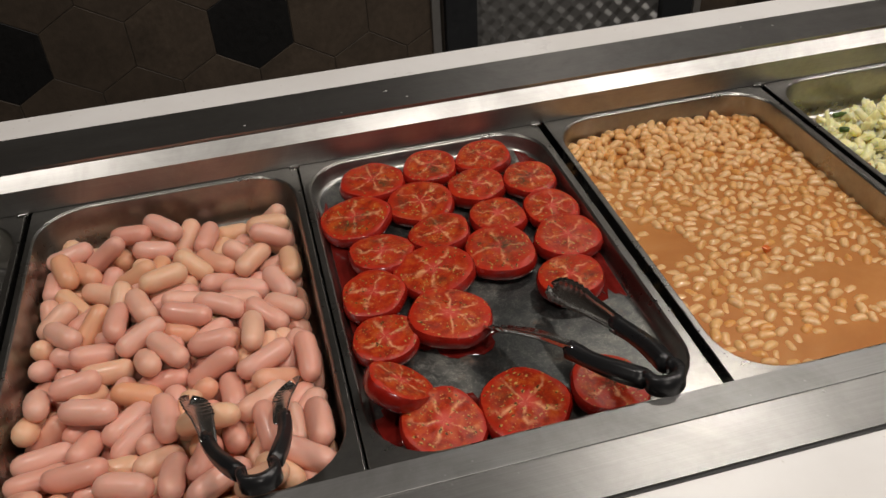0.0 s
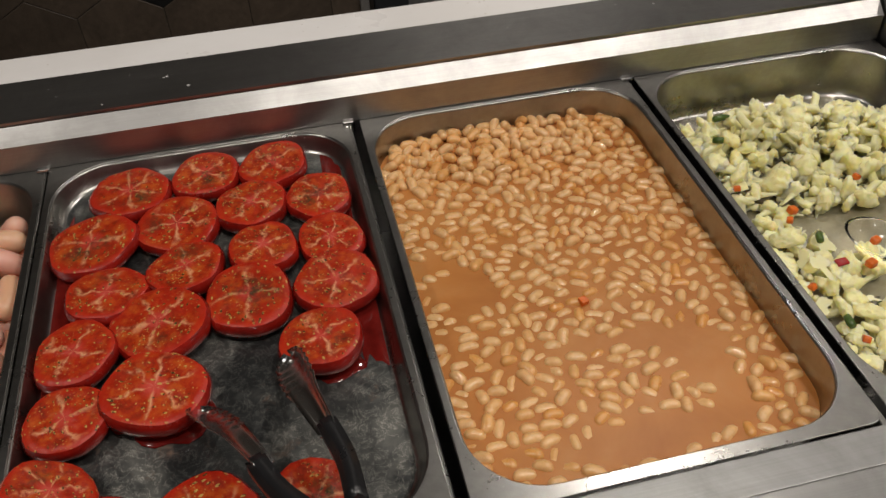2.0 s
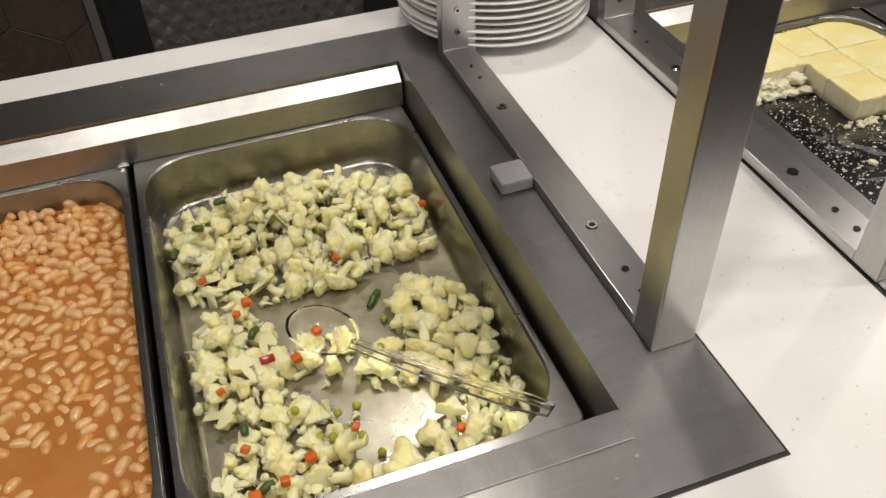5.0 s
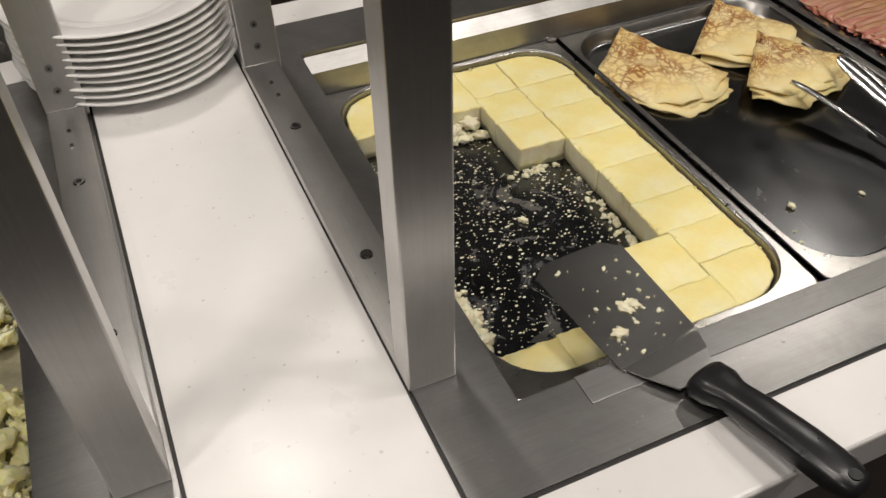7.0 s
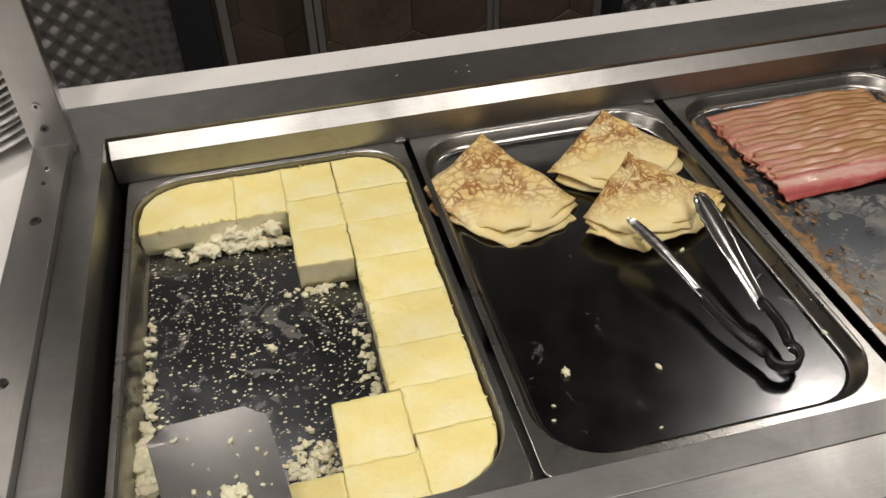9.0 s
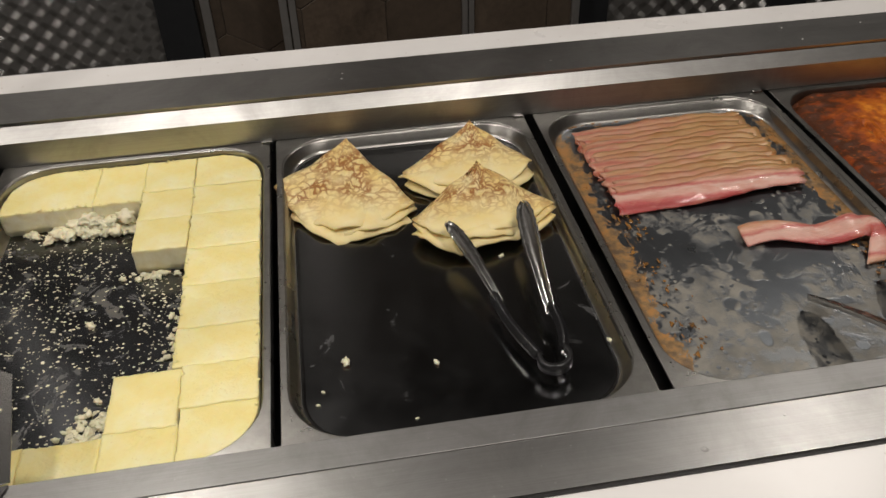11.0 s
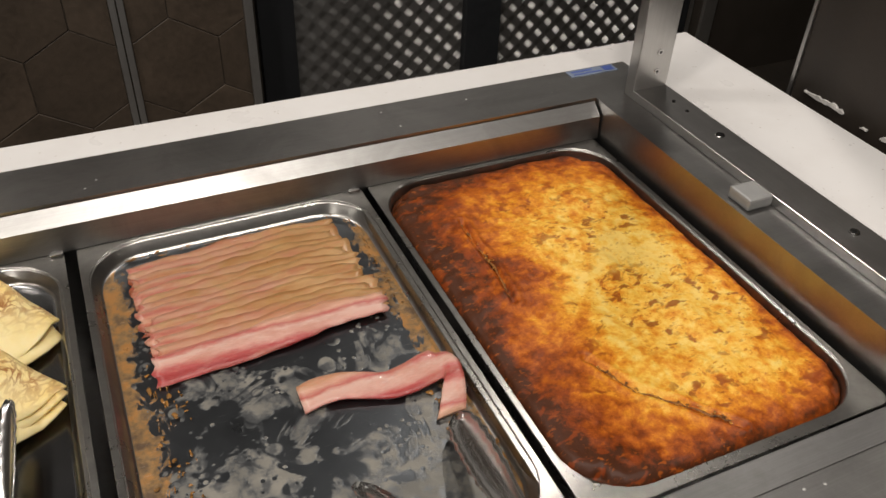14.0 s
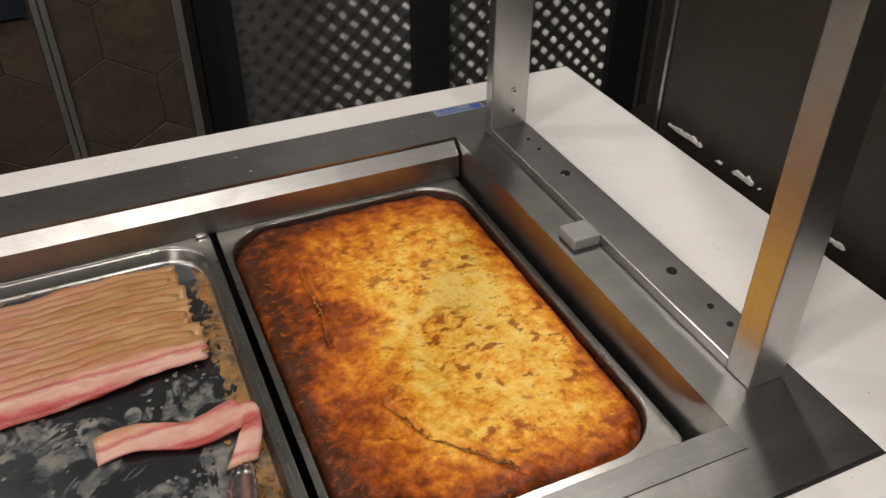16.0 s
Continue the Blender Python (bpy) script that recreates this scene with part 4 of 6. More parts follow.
def tube(bm, path, radii, n=8, squash=1.0, up=(0, 0, 1)):
    """A closed tube of changing radius along a path of points; squash flattens it along up."""
    path = [Vector(p) for p in path]
    loops = []
    for i, p in enumerate(path):
        d = (path[min(i + 1, len(path) - 1)] - path[max(i - 1, 0)]).normalized()
        s = d.cross(Vector(up))
        s = s.normalized() if s.length > 1e-6 else Vector((1, 0, 0))
        u = s.cross(d).normalized()
        r = radii[i] if isinstance(radii, (list, tuple)) else radii
        loops.append([p + s * (r * math.cos(a)) + u * (r * squash * math.sin(a)) for a in np.linspace(0, 2 * math.pi, n + 1)[:-1]])
    return lofted(bm, loops)


def strap(bm, path, widths, thick, side):
    """A flat bar of given width (across side) and thickness along a path."""
    path = [Vector(p) for p in path]
    loops = []
    for i, p in enumerate(path):
        d = (path[min(i + 1, len(path) - 1)] - path[max(i - 1, 0)]).normalized()
        s = Vector(side)
        s = (s - d * s.dot(d)).normalized()
        u = d.cross(s).normalized()
        w = widths[i] if isinstance(widths, (list, tuple)) else widths
        th = thick[i] if isinstance(thick, (list, tuple)) else thick
        loops.append([p + s * w / 2 + u * th / 2, p - s * w / 2 + u * th / 2, p - s * w / 2 - u * th / 2, p + s * w / 2 - u * th / 2])
    return lofted(bm, loops)


def capsule_mesh(name, length, r, bend, seed, material, n=12):
    g = rng(seed)
    bm = bmesh.new()
    h = length / 2
    stations = [(-h, 0.12), (-h + 0.10 * r, 0.45), (-h + 0.35 * r, 0.76), (-h + 0.8 * r, 0.96)] + [(-h + 0.8 * r + (2 * h - 1.6 * r) * k / 5, 1.0) for k in range(1, 5)] + [(h - 0.8 * r, 0.96), (h - 0.35 * r, 0.76), (h - 0.10 * r, 0.45), (h, 0.12)]
    loops = []
    for x, s in stations:
        rr = r * s * (1 + 0.012 * g.standard_normal())
        zc = bend * (1 - (x / h) ** 2)
        loops.append([(x, zc + rr * math.cos(a), rr * math.sin(a)) for a in np.linspace(0, 2 * math.pi, n + 1)[:-1]])
    lofted(bm, loops)
    me = bpy.data.meshes.new(name)
    bm.to_mesh(me)
    bm.free()
    me.polygons.foreach_set("use_smooth", [True] * len(me.polygons))
    me.materials.append(M[material])
    return me


def settle(count, half, r, box_lo, box_hi, seed, steps=220, lean=0.35):
    """Drops short rods into a box and lets them push one another apart. Returns centres and axes."""
    g = rng(seed)
    lo, hi = np.array(box_lo), np.array(box_hi)
    c = lo + (hi - lo) * g.random((count, 3))
    d = g.standard_normal((count, 3)) * (1, 1, lean)
    d /= np.linalg.norm(d, axis=1)[:, None]
    offs = np.array([-1.0, 0.0, 1.0])
    owner = np.repeat(np.arange(count), 3)
    same = owner[:, None] == owner[None, :]
    for step in range(steps):
        p = (c[:, None, :] + offs[None, :, None] * half * d[:, None, :]).reshape(-1, 3)
        diff = p[:, None, :] - p[None, :, :]
        dist = np.sqrt((diff ** 2).sum(2)) + 1e-9
        over = np.where(same, 0, np.clip(2 * r - dist, 0, None))
        push = (diff / dist[..., None] * over[..., None] * 0.22).sum(1)
        under = np.clip(lo + r - p, 0, None) - np.clip(p - (hi - r), 0, None) * (1, 1, 0)
        push = (push + under * 0.5).reshape(count, 3, 3)
        c += push.mean(1) - (0, 0, 0.0007 if step < steps - 60 else 0.0002)
        d += (push[:, 2] - push[:, 0]) / (2 * half)
        d[:, 2] *= 0.985
        d /= np.linalg.norm(d, axis=1)[:, None]
    return c, d


def aim(c, d, roll=0.0):
    """A pose at c whose x axis runs along d."""
    d = Vector(d).normalized()
    s = Vector((0, 0, 1)).cross(d)
    s = s.normalized() if s.length > 1e-4 else Vector((0, 1, 0))
    u = d.cross(s)
    m = Matrix((d, s, u)).transposed().to_4x4()
    return Matrix.Translation(c) @ m @ Matrix.Rotation(roll, 4, "X")


# small sausages
SX = PITCH_A[1]
kinds = [capsule_mesh("sausage", ln, r, b, i, "sausage") for i, (ln, r, b) in enumerate(((0.056, 0.0119, 0.0018), (0.053, 0.0123, -0.0014), (0.060, 0.0116, 0.0026), (0.050, 0.0121, 0.0006), (0.055, 0.0126, 0.0014)))]
cs, ds = settle(238, 0.0165, 0.0119, (SX - 0.146, PAN_Y - 0.240, RIM - 0.064), (SX + 0.143, PAN_Y + 0.212, RIM + 0.05), 5, 200, 0.45)
g = rng(11)
for i, (c, d) in enumerate(zip(cs, ds)):
    ob = new("sausage", kinds[i % 5])
    ob.matrix_world = aim(c, d, g.random() * 6.28)
    tagged(ob, "small pale pink skinned sausage in a heaped pan", "sausage", "sausages in the pan")

# grilled tomato halves: place and radius
TOMATOES = [(0.005, 0.920, 0.038), (0.082, 0.933, 0.034), (0.154, 0.931, 0.035), (0.194, 0.866, 0.033), (0.126, 0.868, 0.034), (0.053, 0.858, 0.039), (-0.028, 0.850, 0.040), (0.198, 0.801, 0.031),
            (0.132, 0.802, 0.033), (0.060, 0.791, 0.034), (-0.013, 0.776, 0.035), (0.194, 0.739, 0.036), (0.115, 0.739, 0.039), (0.037, 0.726, 0.041), (0.172, 0.671, 0.034), (-0.034, 0.710, 0.034),
            (0.032, 0.651, 0.040), (-0.035, 0.640, 0.032), (-0.009, 0.521, 0.038), (0.068, 0.520, 0.041), (0.148, 0.519, 0.034)]
TFLOOR = RIM - DEPTH["tomato"]


def tomato_half(x, y, r, seed, m=None):
    g = rng(seed)
    lobes, ph = g.integers(4, 7), g.random() * 6.28
    ring = np.linspace(0, 2 * math.pi, 29)[:-1]
    wob = [1 + 0.028 * math.sin(lobes * a + ph) + 0.04 * math.sin(2 * a + ph * 2) + 0.022 * math.sin(3 * a - ph) + 0.006 * g.standard_normal() for a in ring]
    r *= 1.065
    h = 0.0155 + 0.004 * g.random()
    prof = [(0.66, 0.0), (0.90, 0.002), (1.0, h * 0.35), (1.015, h * 0.62), (0.995, h * 0.86), (0.95, h)]
    loops = [[(r * s * w * math.cos(a), r * s * w * math.sin(a), z) for a, w in zip(ring, wob)] for s, z in prof]
    tom = part("grilled_tomato", lofted(bmesh.new(), loops, True, False), "tomato_skin", smooth=True)
    face = []
    for s, dz in ((0.95, 0.0), (0.88, 0.0012), (0.72, 0.0016), (0.5, 0.0004), (0.35, 0.0018), (0.12, 0.0010)):
        face.append([(0.036 * s * w * math.cos(a), 0.036 * s * w * math.sin(a), h + dz + (0.0006 * g.standard_normal() if s < 0.9 else 0)) for a, w in zip(ring, wob)])
    bm = lofted(bmesh.new(), face, False, True)
    bmesh.ops.translate(bm, verts=bm.verts, vec=(0, 0, -h))
    cut = part("cut_face", bm, "tomato_cut", tom, "charred cut face with dried herbs", smooth=True)
    cut.matrix_local = pose(0, 0, h) @ Matrix.Diagonal((r / 0.036, r / 0.036, 1, 1))
    tilt = pose(x, y, TFLOOR + 0.0026, g.normal() * 2.6, g.normal() * 2.6, g.random() * 360) if m is None else m
    tom.matrix_world = tilt
    return tagged(tom, "grilled red tomato half sprinkled with herbs", "tomato", "tomato halves")


for i, (x, y, r) in enumerate(TOMATOES):
    tomato_half(x, y, r, 100 + i)
leaner = tomato_half(-0.046, 0.562, 0.031, 140, pose(-0.045, 0.563, TFLOOR + 0.016, -4, 32, 14))
leaner["label"] = "grilled red tomato half leaning on the pan's wall"


def blob_sheet(bm, cx, cy, z, rx, ry, seed, n=26, rough=0.25, thick=0.0008):
    """A thin puddle with an uneven outline."""
    g = rng(seed)
    ph = g.random(4) * 6.28
    loops = []
    for s, dz in ((1.0, 0.0), (0.96, thick), (0.5, thick * 1.2)):
        loops.append([(cx + rx * s * k * math.cos(a), cy + ry * s * k * math.sin(a), z + dz) for a in np.linspace(0, 2 * math.pi, n + 1)[:-1] for k in [1 + rough * (0.5 * math.sin(2 * a + ph[0]) + 0.4 * math.sin(3 * a + ph[1]) + 0.35 * math.sin(7 * a + ph[2]) + 0.2 * math.sin(13 * a + ph[3]))]])
    return lofted(bm, loops, False, True)


bm = bmesh.new()
for k, (cx, cy, rx, ry) in enumerate(((0.212, 0.80, 0.018, 0.15), (-0.055, 0.75, 0.012, 0.16), (0.175, 0.665, 0.035, 0.026), (-0.02, 0.545, 0.05, 0.03), (0.035, 0.64, 0.045, 0.03))):
    blob_sheet(bm, cx, cy, TFLOOR + 0.0004 + k * 0.00012, rx, ry, 300 + k)
tagged(part("tomato_juice", bm, "red_juice", smooth=True), "thin red tomato juice on the pan's floor", "juice", kind="stuff")

# baked beans
BX, SAUCE_Z = PITCH_A[3], RIM - 0.036
bm = bmesh.new()
n_side = 8
loops = [[(BX + x, PAN_Y + y, SAUCE_Z - 0.008 + dz) for x, y in round_rect(w, h, r, n_side)] for w, h, r, dz in ((0.303, 0.482, 0.057, 0.0), (0.3062, 0.4852, 0.0585, 0.0082), (0.3035, 0.4825, 0.057, 0.0078))]
beans_dish = tagged(part("bean_dish", lofted(bm, loops), "sauce", smooth=False), "baked beans in thin orange tomato sauce", "beans")
BARE = [(0.310, 0.722, 0.034, 0.032), (0.288, 0.765, 0.024, 0.014), (0.452, 0.628, 0.030, 0.014), (0.492, 0.600, 0.030, 0.042), (0.400, 0.527, 0.060, 0.020), (0.440, 0.532, 0.07, 0.018), (0.40, 0.633, 0.03, 0.012), (0.50, 0.545, 0.02, 0.03), (0.283, 0.668, 0.016, 0.010)]
bean_kinds = [capsule_mesh("bean", ln, r, b, 30 + i, "bean", 8) for i, (ln, r, b) in enumerate(((0.0195, 0.0058, 0.0016), (0.0180, 0.0056, 0.0012), (0.0210, 0.0060, 0.0018), (0.0170, 0.0057, 0.0010)))]
g = rng(21)
spots = []
near = {}
for tries in range(60000):
    x, y = BX + (g.random() - 0.5) * 0.296, PAN_Y + (g.random() - 0.5) * 0.474
    cx, cy = abs(x - BX), abs(y - PAN_Y)
    if cx > 0.095 and cy > 0.185 and math.hypot(cx - 0.095, cy - 0.185) > 0.049:
        continue
    if any(((x - a) / b) ** 2 + ((y - c) / e) ** 2 < 1 + 0.5 * noise.noise((x * 60, y * 60, 2.0)) for a, c, b, e in BARE):
        continue
    heap = max(0.0, (y - 0.82) / 0.15) ** 1.4 * (0.55 + 0.45 * max(0, 1 - abs(x - BX + 0.05) / 0.18))
    ang = g.normal() * 0.9
    d = Vector((math.cos(ang), math.sin(ang), 0))
    gap = 0.0076 if y > 0.76 else 0.0081
    ends = [(x + d.x * k * 0.0048, y + d.y * k * 0.0048) for k in (-1, 1)]
    cell = (int(x / 0.02), int(y / 0.02))
    around = [q for i in (-1, 0, 1) for k in (-1, 0, 1) for q in near.get((cell[0] + i, cell[1] + k), ())]
    if any((ex - fx) ** 2 + (ey - fy) ** 2 < gap * gap for q in around for ex, ey in ends for fx, fy in q[2]):
        continue
    spots.append((x, y, ends, ang, heap))
    near.setdefault(cell, []).append(spots[-1])
spots.sort(key=lambda q: q[1])
loose, joined = spots[:300], spots[300:]
for i, (x, y, ends, ang, heap) in enumerate(loose):
    ob = new("bean", bean_kinds[i % 4])
    ob.parent = beans_dish
    ob.matrix_world = pose(x, y, SAUCE_Z + g.uniform(-0.0046, -0.0012) + 0.010 * heap, g.normal() * 25, g.normal() * 8, math.degrees(ang))
bm = bmesh.new()
for i, (x, y, ends, ang, heap) in enumerate(joined):
    for layer in range(2 if heap > 0.35 else 1):
        bm.from_mesh(bean_kinds[(i + layer) % 4])
        k = len(bean_kinds[(i + layer) % 4].vertices)
        bm.verts.ensure_lookup_table()
        m = pose(x + layer * g.normal() * 0.004, y + layer * g.normal() * 0.004, SAUCE_Z + g.uniform(-0.0044, -0.0008) + 0.010 * heap * (1 - 0.45 * layer), g.normal() * 30, g.normal() * (10 + 20 * min(heap, 1)), math.degrees(ang) + layer * 70)
        bmesh.ops.transform(bm, matrix=m, verts=bm.verts[-k:])
rest = part("bean_heap", bm, "bean", beans_dish, smooth=True)
rest["kind"] = "stuff"
bit = box(bmesh.new(), -0.004, 0.004, -0.004, 0.004, -0.003, 0.003, 0.001, 2)
ob = part("carrot_cube", bit, "carrot", beans_dish, "small orange carrot cube")
ob.matrix_world = pose(0.415, 0.681, SAUCE_Z + 0.002, 5, 4, 20)

# boiled vegetables
CX, CFLOOR = PITCH_A[4], RIM - DEPTH["cauliflower"]


def floret_mesh(seed, size, lobes, cut=False, fine=4):
    """A floret: a broad, lumpy, fine-grained head that tapers to a stalk; cut: sliced down the middle."""
    g = rng(seed)
    bm = bmesh.new()
    bmesh.ops.create_icosphere(bm, subdivisions=fine, radius=1.0)
    off = Vector(g.random(3) * 40)
    bumps = [(Vector((g.normal(), g.normal(), abs(g.normal()) * 0.8)).normalized(), 0.75 + 0.4 * g.random()) for k in range(lobes)]
    wide = Vector((1 + 0.15 * g.normal(), 1 + 0.15 * g.normal(), 1))
    lean = Vector((0.3 * g.normal(), 0.3 * g.normal(), 0))
    for v in bm.verts:
        d = v.co.normalized()
        lobe = max(w * max(0.0, d.dot(b)) ** 5 for b, w in bumps)
        flat = math.hypot(d.x, d.y)
        head = 0.66 + 0.34 * lobe + 0.14 * noise.noise(d * 2.6 + off) - 0.20 * abs(noise.noise(d * 4.2 + off)) - 0.18 * abs(noise.noise(d * 9.0 + off)) + 0.06 * noise.noise(d * 17 + off)
        f = min(1.0, max(0.0, (-d.z - 0.10) / 0.30))
        stalk = min(1.15, (0.25 + 0.05 * noise.noise(d * 3 + off)) / max(0.22, flat))
        r = head * (1 - f) + stalk * f
        v.co = Vector((d.x * r * wide.x, d.y * r * wide.y, max(-0.95, d.z * r * (0.72 if d.z > 0 else 1.0)))) + lean * min(0.0, d.z * r)
    if cut:
        made = bmesh.ops.bisect_plane(bm, geom=bm.verts[:] + bm.edges[:] + bm.faces[:], plane_co=(0.06, 0, 0), plane_no=(1, 0.2 * g.normal(), 0.2 * g.normal()), clear_outer=True)
        bmesh.ops.holes_fill(bm, edges=[e for e in made["geom_cut"] if isinstance(e, bmesh.types.BMEdge)], sides=0)
    bmesh.ops.scale(bm, vec=(size, size, size), verts=bm.verts)
    for f in bm.faces:
        f.smooth = len(f.verts) < 6
        f.material_index = 1 if f.calc_center_median().z < -0.16 * size or len(f.verts) > 5 else 0
    me = bpy.data.meshes.new("floret")
    bm.to_mesh(me)
    bm.free()
    me.materials.append(M["cauli"])
    me.materials.append(M["cauli_stem"])
    return me


def stem_mesh(seed, size):
    """A chopped piece of stalk with slanting cut ends."""
    g = rng(seed)
    bm = tube(bmesh.new(), [(-1.0, 0.1, 0), (-0.9, 0.1, 0), (-0.2, -0.05, 0.05), (0.5, 0, 0), (1.0, 0.15, 0.1)], [0.36, 0.42, 0.40, 0.5, 0.62], 9, 0.8)
    for v in bm.verts:
        v.co += Vector((0.35 * v.co.y, 0, 0)) + Vector(g.normal(size=3)) * 0.05
        v.co *= size
    me = bpy.data.meshes.new("floret")
    bm.to_mesh(me)
    bm.free()
    me.materials.append(M["cauli_stem"])
    me.materials.append(M["cauli_stem"])
    return me


FLORET_SIZE = (0.0215, 0.0185, 0.0150, 0.0205, 0.0165, 0.0090, 0.0095, 0.0060)
florets = [floret_mesh(50, FLORET_SIZE[0], 9), floret_mesh(51, FLORET_SIZE[1], 7), floret_mesh(52, FLORET_SIZE[2], 5), floret_mesh(53, FLORET_SIZE[3], 8, True), floret_mesh(54, FLORET_SIZE[4], 6, True),
           stem_mesh(55, FLORET_SIZE[5]), floret_mesh(56, FLORET_SIZE[6], 3, True, 3), floret_mesh(57, FLORET_SIZE[7], 2, False, 3)]
# heaps: centre, half sizes, how many, how high
HEAPS = [(0.735, 0.885, 0.130, 0.060, 62, 0.030), (0.850, 0.840, 0.040, 0.070, 22, 0.028), (0.640, 0.850, 0.045, 0.065, 24, 0.024), (0.735, 0.795, 0.095, 0.035, 34, 0.014), (0.645, 0.690, 0.045, 0.075, 36, 0.018),
         (0.670, 0.560, 0.060, 0.050, 28, 0.014), (0.850, 0.665, 0.045, 0.075, 34, 0.020), (0.870, 0.590, 0.030, 0.045, 14, 0.014), (0.745, 0.512, 0.110, 0.016, 22, 0.010), (0.835, 0.535, 0.04, 0.03, 10, 0.008), (0.74, 0.64, 0.08, 0.05, 9, 0.0)]
g = rng(77)
spots = []
for hx, hy, wx, wy, count, high in HEAPS:
    for k in range(int(count * 2.7)):
        for attempt in range(30):
            a, q = g.random() * 6.28, math.sqrt(g.random())
            x, y = hx + wx * q * math.cos(a), hy + wy * q * math.sin(a)
            kind = int(g.choice(8, p=(0.11, 0.13, 0.13, 0.12, 0.12, 0.09, 0.17, 0.13)))
            s = FLORET_SIZE[kind] * 0.85
            if not (0.603 + s * 0.5 < x < 0.895 - s * 0.5 and 0.496 + s * 0.4 < y < 0.955 - s * 0.4):
                continue
            z = CFLOOR + s * 0.75 + high * (1 - q * q) * g.random()
            if all((x - b[0]) ** 2 + (y - b[1]) ** 2 + (z - b[2]) ** 2 > (0.50 * (s + b[3])) ** 2 for b in spots):
                spots.append((x, y, z, s, kind))
                break
spots.sort(key=lambda b: b[1] - 6 * b[2])
bm = bmesh.new()
for i, (x, y, z, s, kind) in enumerate(spots):
    m = pose(x, y, z, g.normal() * 55, g.normal() * 55, g.random() * 360)
    if i < 295:
        ob = new("cauliflower_floret", florets[kind])
        ob.matrix_world = m
        tagged(ob, "boiled pale cream cauliflower floret in a steel pan", "cauliflower", "cauliflower florets")
    else:
        bm.from_mesh(florets[kind])
        bm.verts.ensure_lookup_table()
        bmesh.ops.transform(bm, matrix=m, verts=bm.verts[-len(florets[kind].vertices):])
tagged(part("cauliflower_pieces", bm, ["cauli", "cauli_stem"], smooth=True), "boiled cauliflower pieces deeper in the heap", "cauliflower", kind="stuff")


def top_at(x, y):
    """Height of the vegetable heap at a spot."""
    near = [b[2] + 0.62 * b[3] for b in spots if (b[0] - x) ** 2 + (b[1] - y) ** 2 < (0.8 * b[3]) ** 2]
    return max(near, default=CFLOOR + 0.001)


DICE = [(0.887, 0.836, 1), (0.774, 0.788, 1), (0.634, 0.797, 1), (0.704, 0.660, 1.2), (0.672, 0.750, 1.2), (0.736, 0.564, 1), (0.824, 0.539, 1), (0.642, 0.526, 1.5), (0.668, 0.530, 1.1), (0.693, 0.549, 1.2), (0.631, 0.645, 0.9), (0.642, 0.576, 1), (0.812, 0.545, 1.2), (0.66, 0.735, 0.9), (0.73, 0.69, 1.1)]
for i, (x, y, s) in enumerate(DICE):
    q = 0.0040 * s
    bm = box(bmesh.new(), -q, q, -q * 0.9, q * 0.9, -q * 0.8, q * 0.8, q * 0.45, 3)
    ob = part("carrot_cube", bm, "carrot", smooth=True)
    ob.matrix_world = pose(x, y, top_at(x, y) + q * 0.7, g.normal() * 15, g.normal() * 15, g.random() * 90)
    tagged(ob, "small orange boiled carrot cube among the cauliflower", "carrot", "carrot cubes")
for i, (x, y, ln, a) in enumerate(((0.675, 0.915, 0.024, 10), (0.611, 0.858, 0.016, 70), (0.798, 0.731, 0.026, 50), (0.653, 0.536, 0.014, 20), (0.645, 0.602, 0.014, 80), (0.672, 0.701, 0.016, 60), (0.642, 0.863, 0.012, 150), (0.70, 0.625, 0.010, 30))):
    bm = tube(bmesh.new(), [(-ln / 2, 0, 0), (-ln * 0.45, 0, 0), (0, 0.001, 0.0008), (ln * 0.45, 0, 0), (ln / 2, 0, 0)], [0.002, 0.0036, 0.004, 0.0036, 0.002], 8)
    ob = part("green_bean", bm, "green", smooth=True)
    ob.matrix_world = pose(x, y, top_at(x, y) + 0.003, 0, g.normal() * 8, a)
    tagged(ob, "dark green cut bean piece among the cauliflower", "green bean", "green bean pieces")
for x, y in ((0.730, 0.582), (0.739, 0.553), (0.753, 0.548), (0.782, 0.647), (0.726, 0.595), (0.705, 0.574), (0.745, 0.605), (0.69, 0.60), (0.715, 0.56), (0.80, 0.70), (0.77, 0.66)):
    bm = bmesh.new()
    bmesh.ops.create_uvsphere(bm, u_segments=12, v_segments=8, radius=0.0042)
    for v in bm.verts:
        v.co *= 1 + 0.03 * g.normal()
    ob = part("pea", bm, "pea", smooth=True)
    ob.matrix_world = pose(x, y, top_at(x, y) + 0.0036)
    tagged(ob, "round yellow-green boiled pea in the vegetable pan", "pea", "peas")
ob = part("red_pepper_piece", box(bmesh.new(), -0.007, 0.007, -0.004, 0.004, -0.0015, 0.0015, 0.001, 2), "red_pepper", smooth=True)
ob.matrix_world = pose(0.678, 0.669, top_at(0.678, 0.669) + 0.002, 12, 8, 10)
tagged(ob, "glossy dark red pepper piece on the cauliflower", "pepper")

# egg custard, cut into squares; some have been taken
EX, EFLOOR, ETOP = PITCH_B[0], RIM - DEPTH["egg"], RIM - 0.008


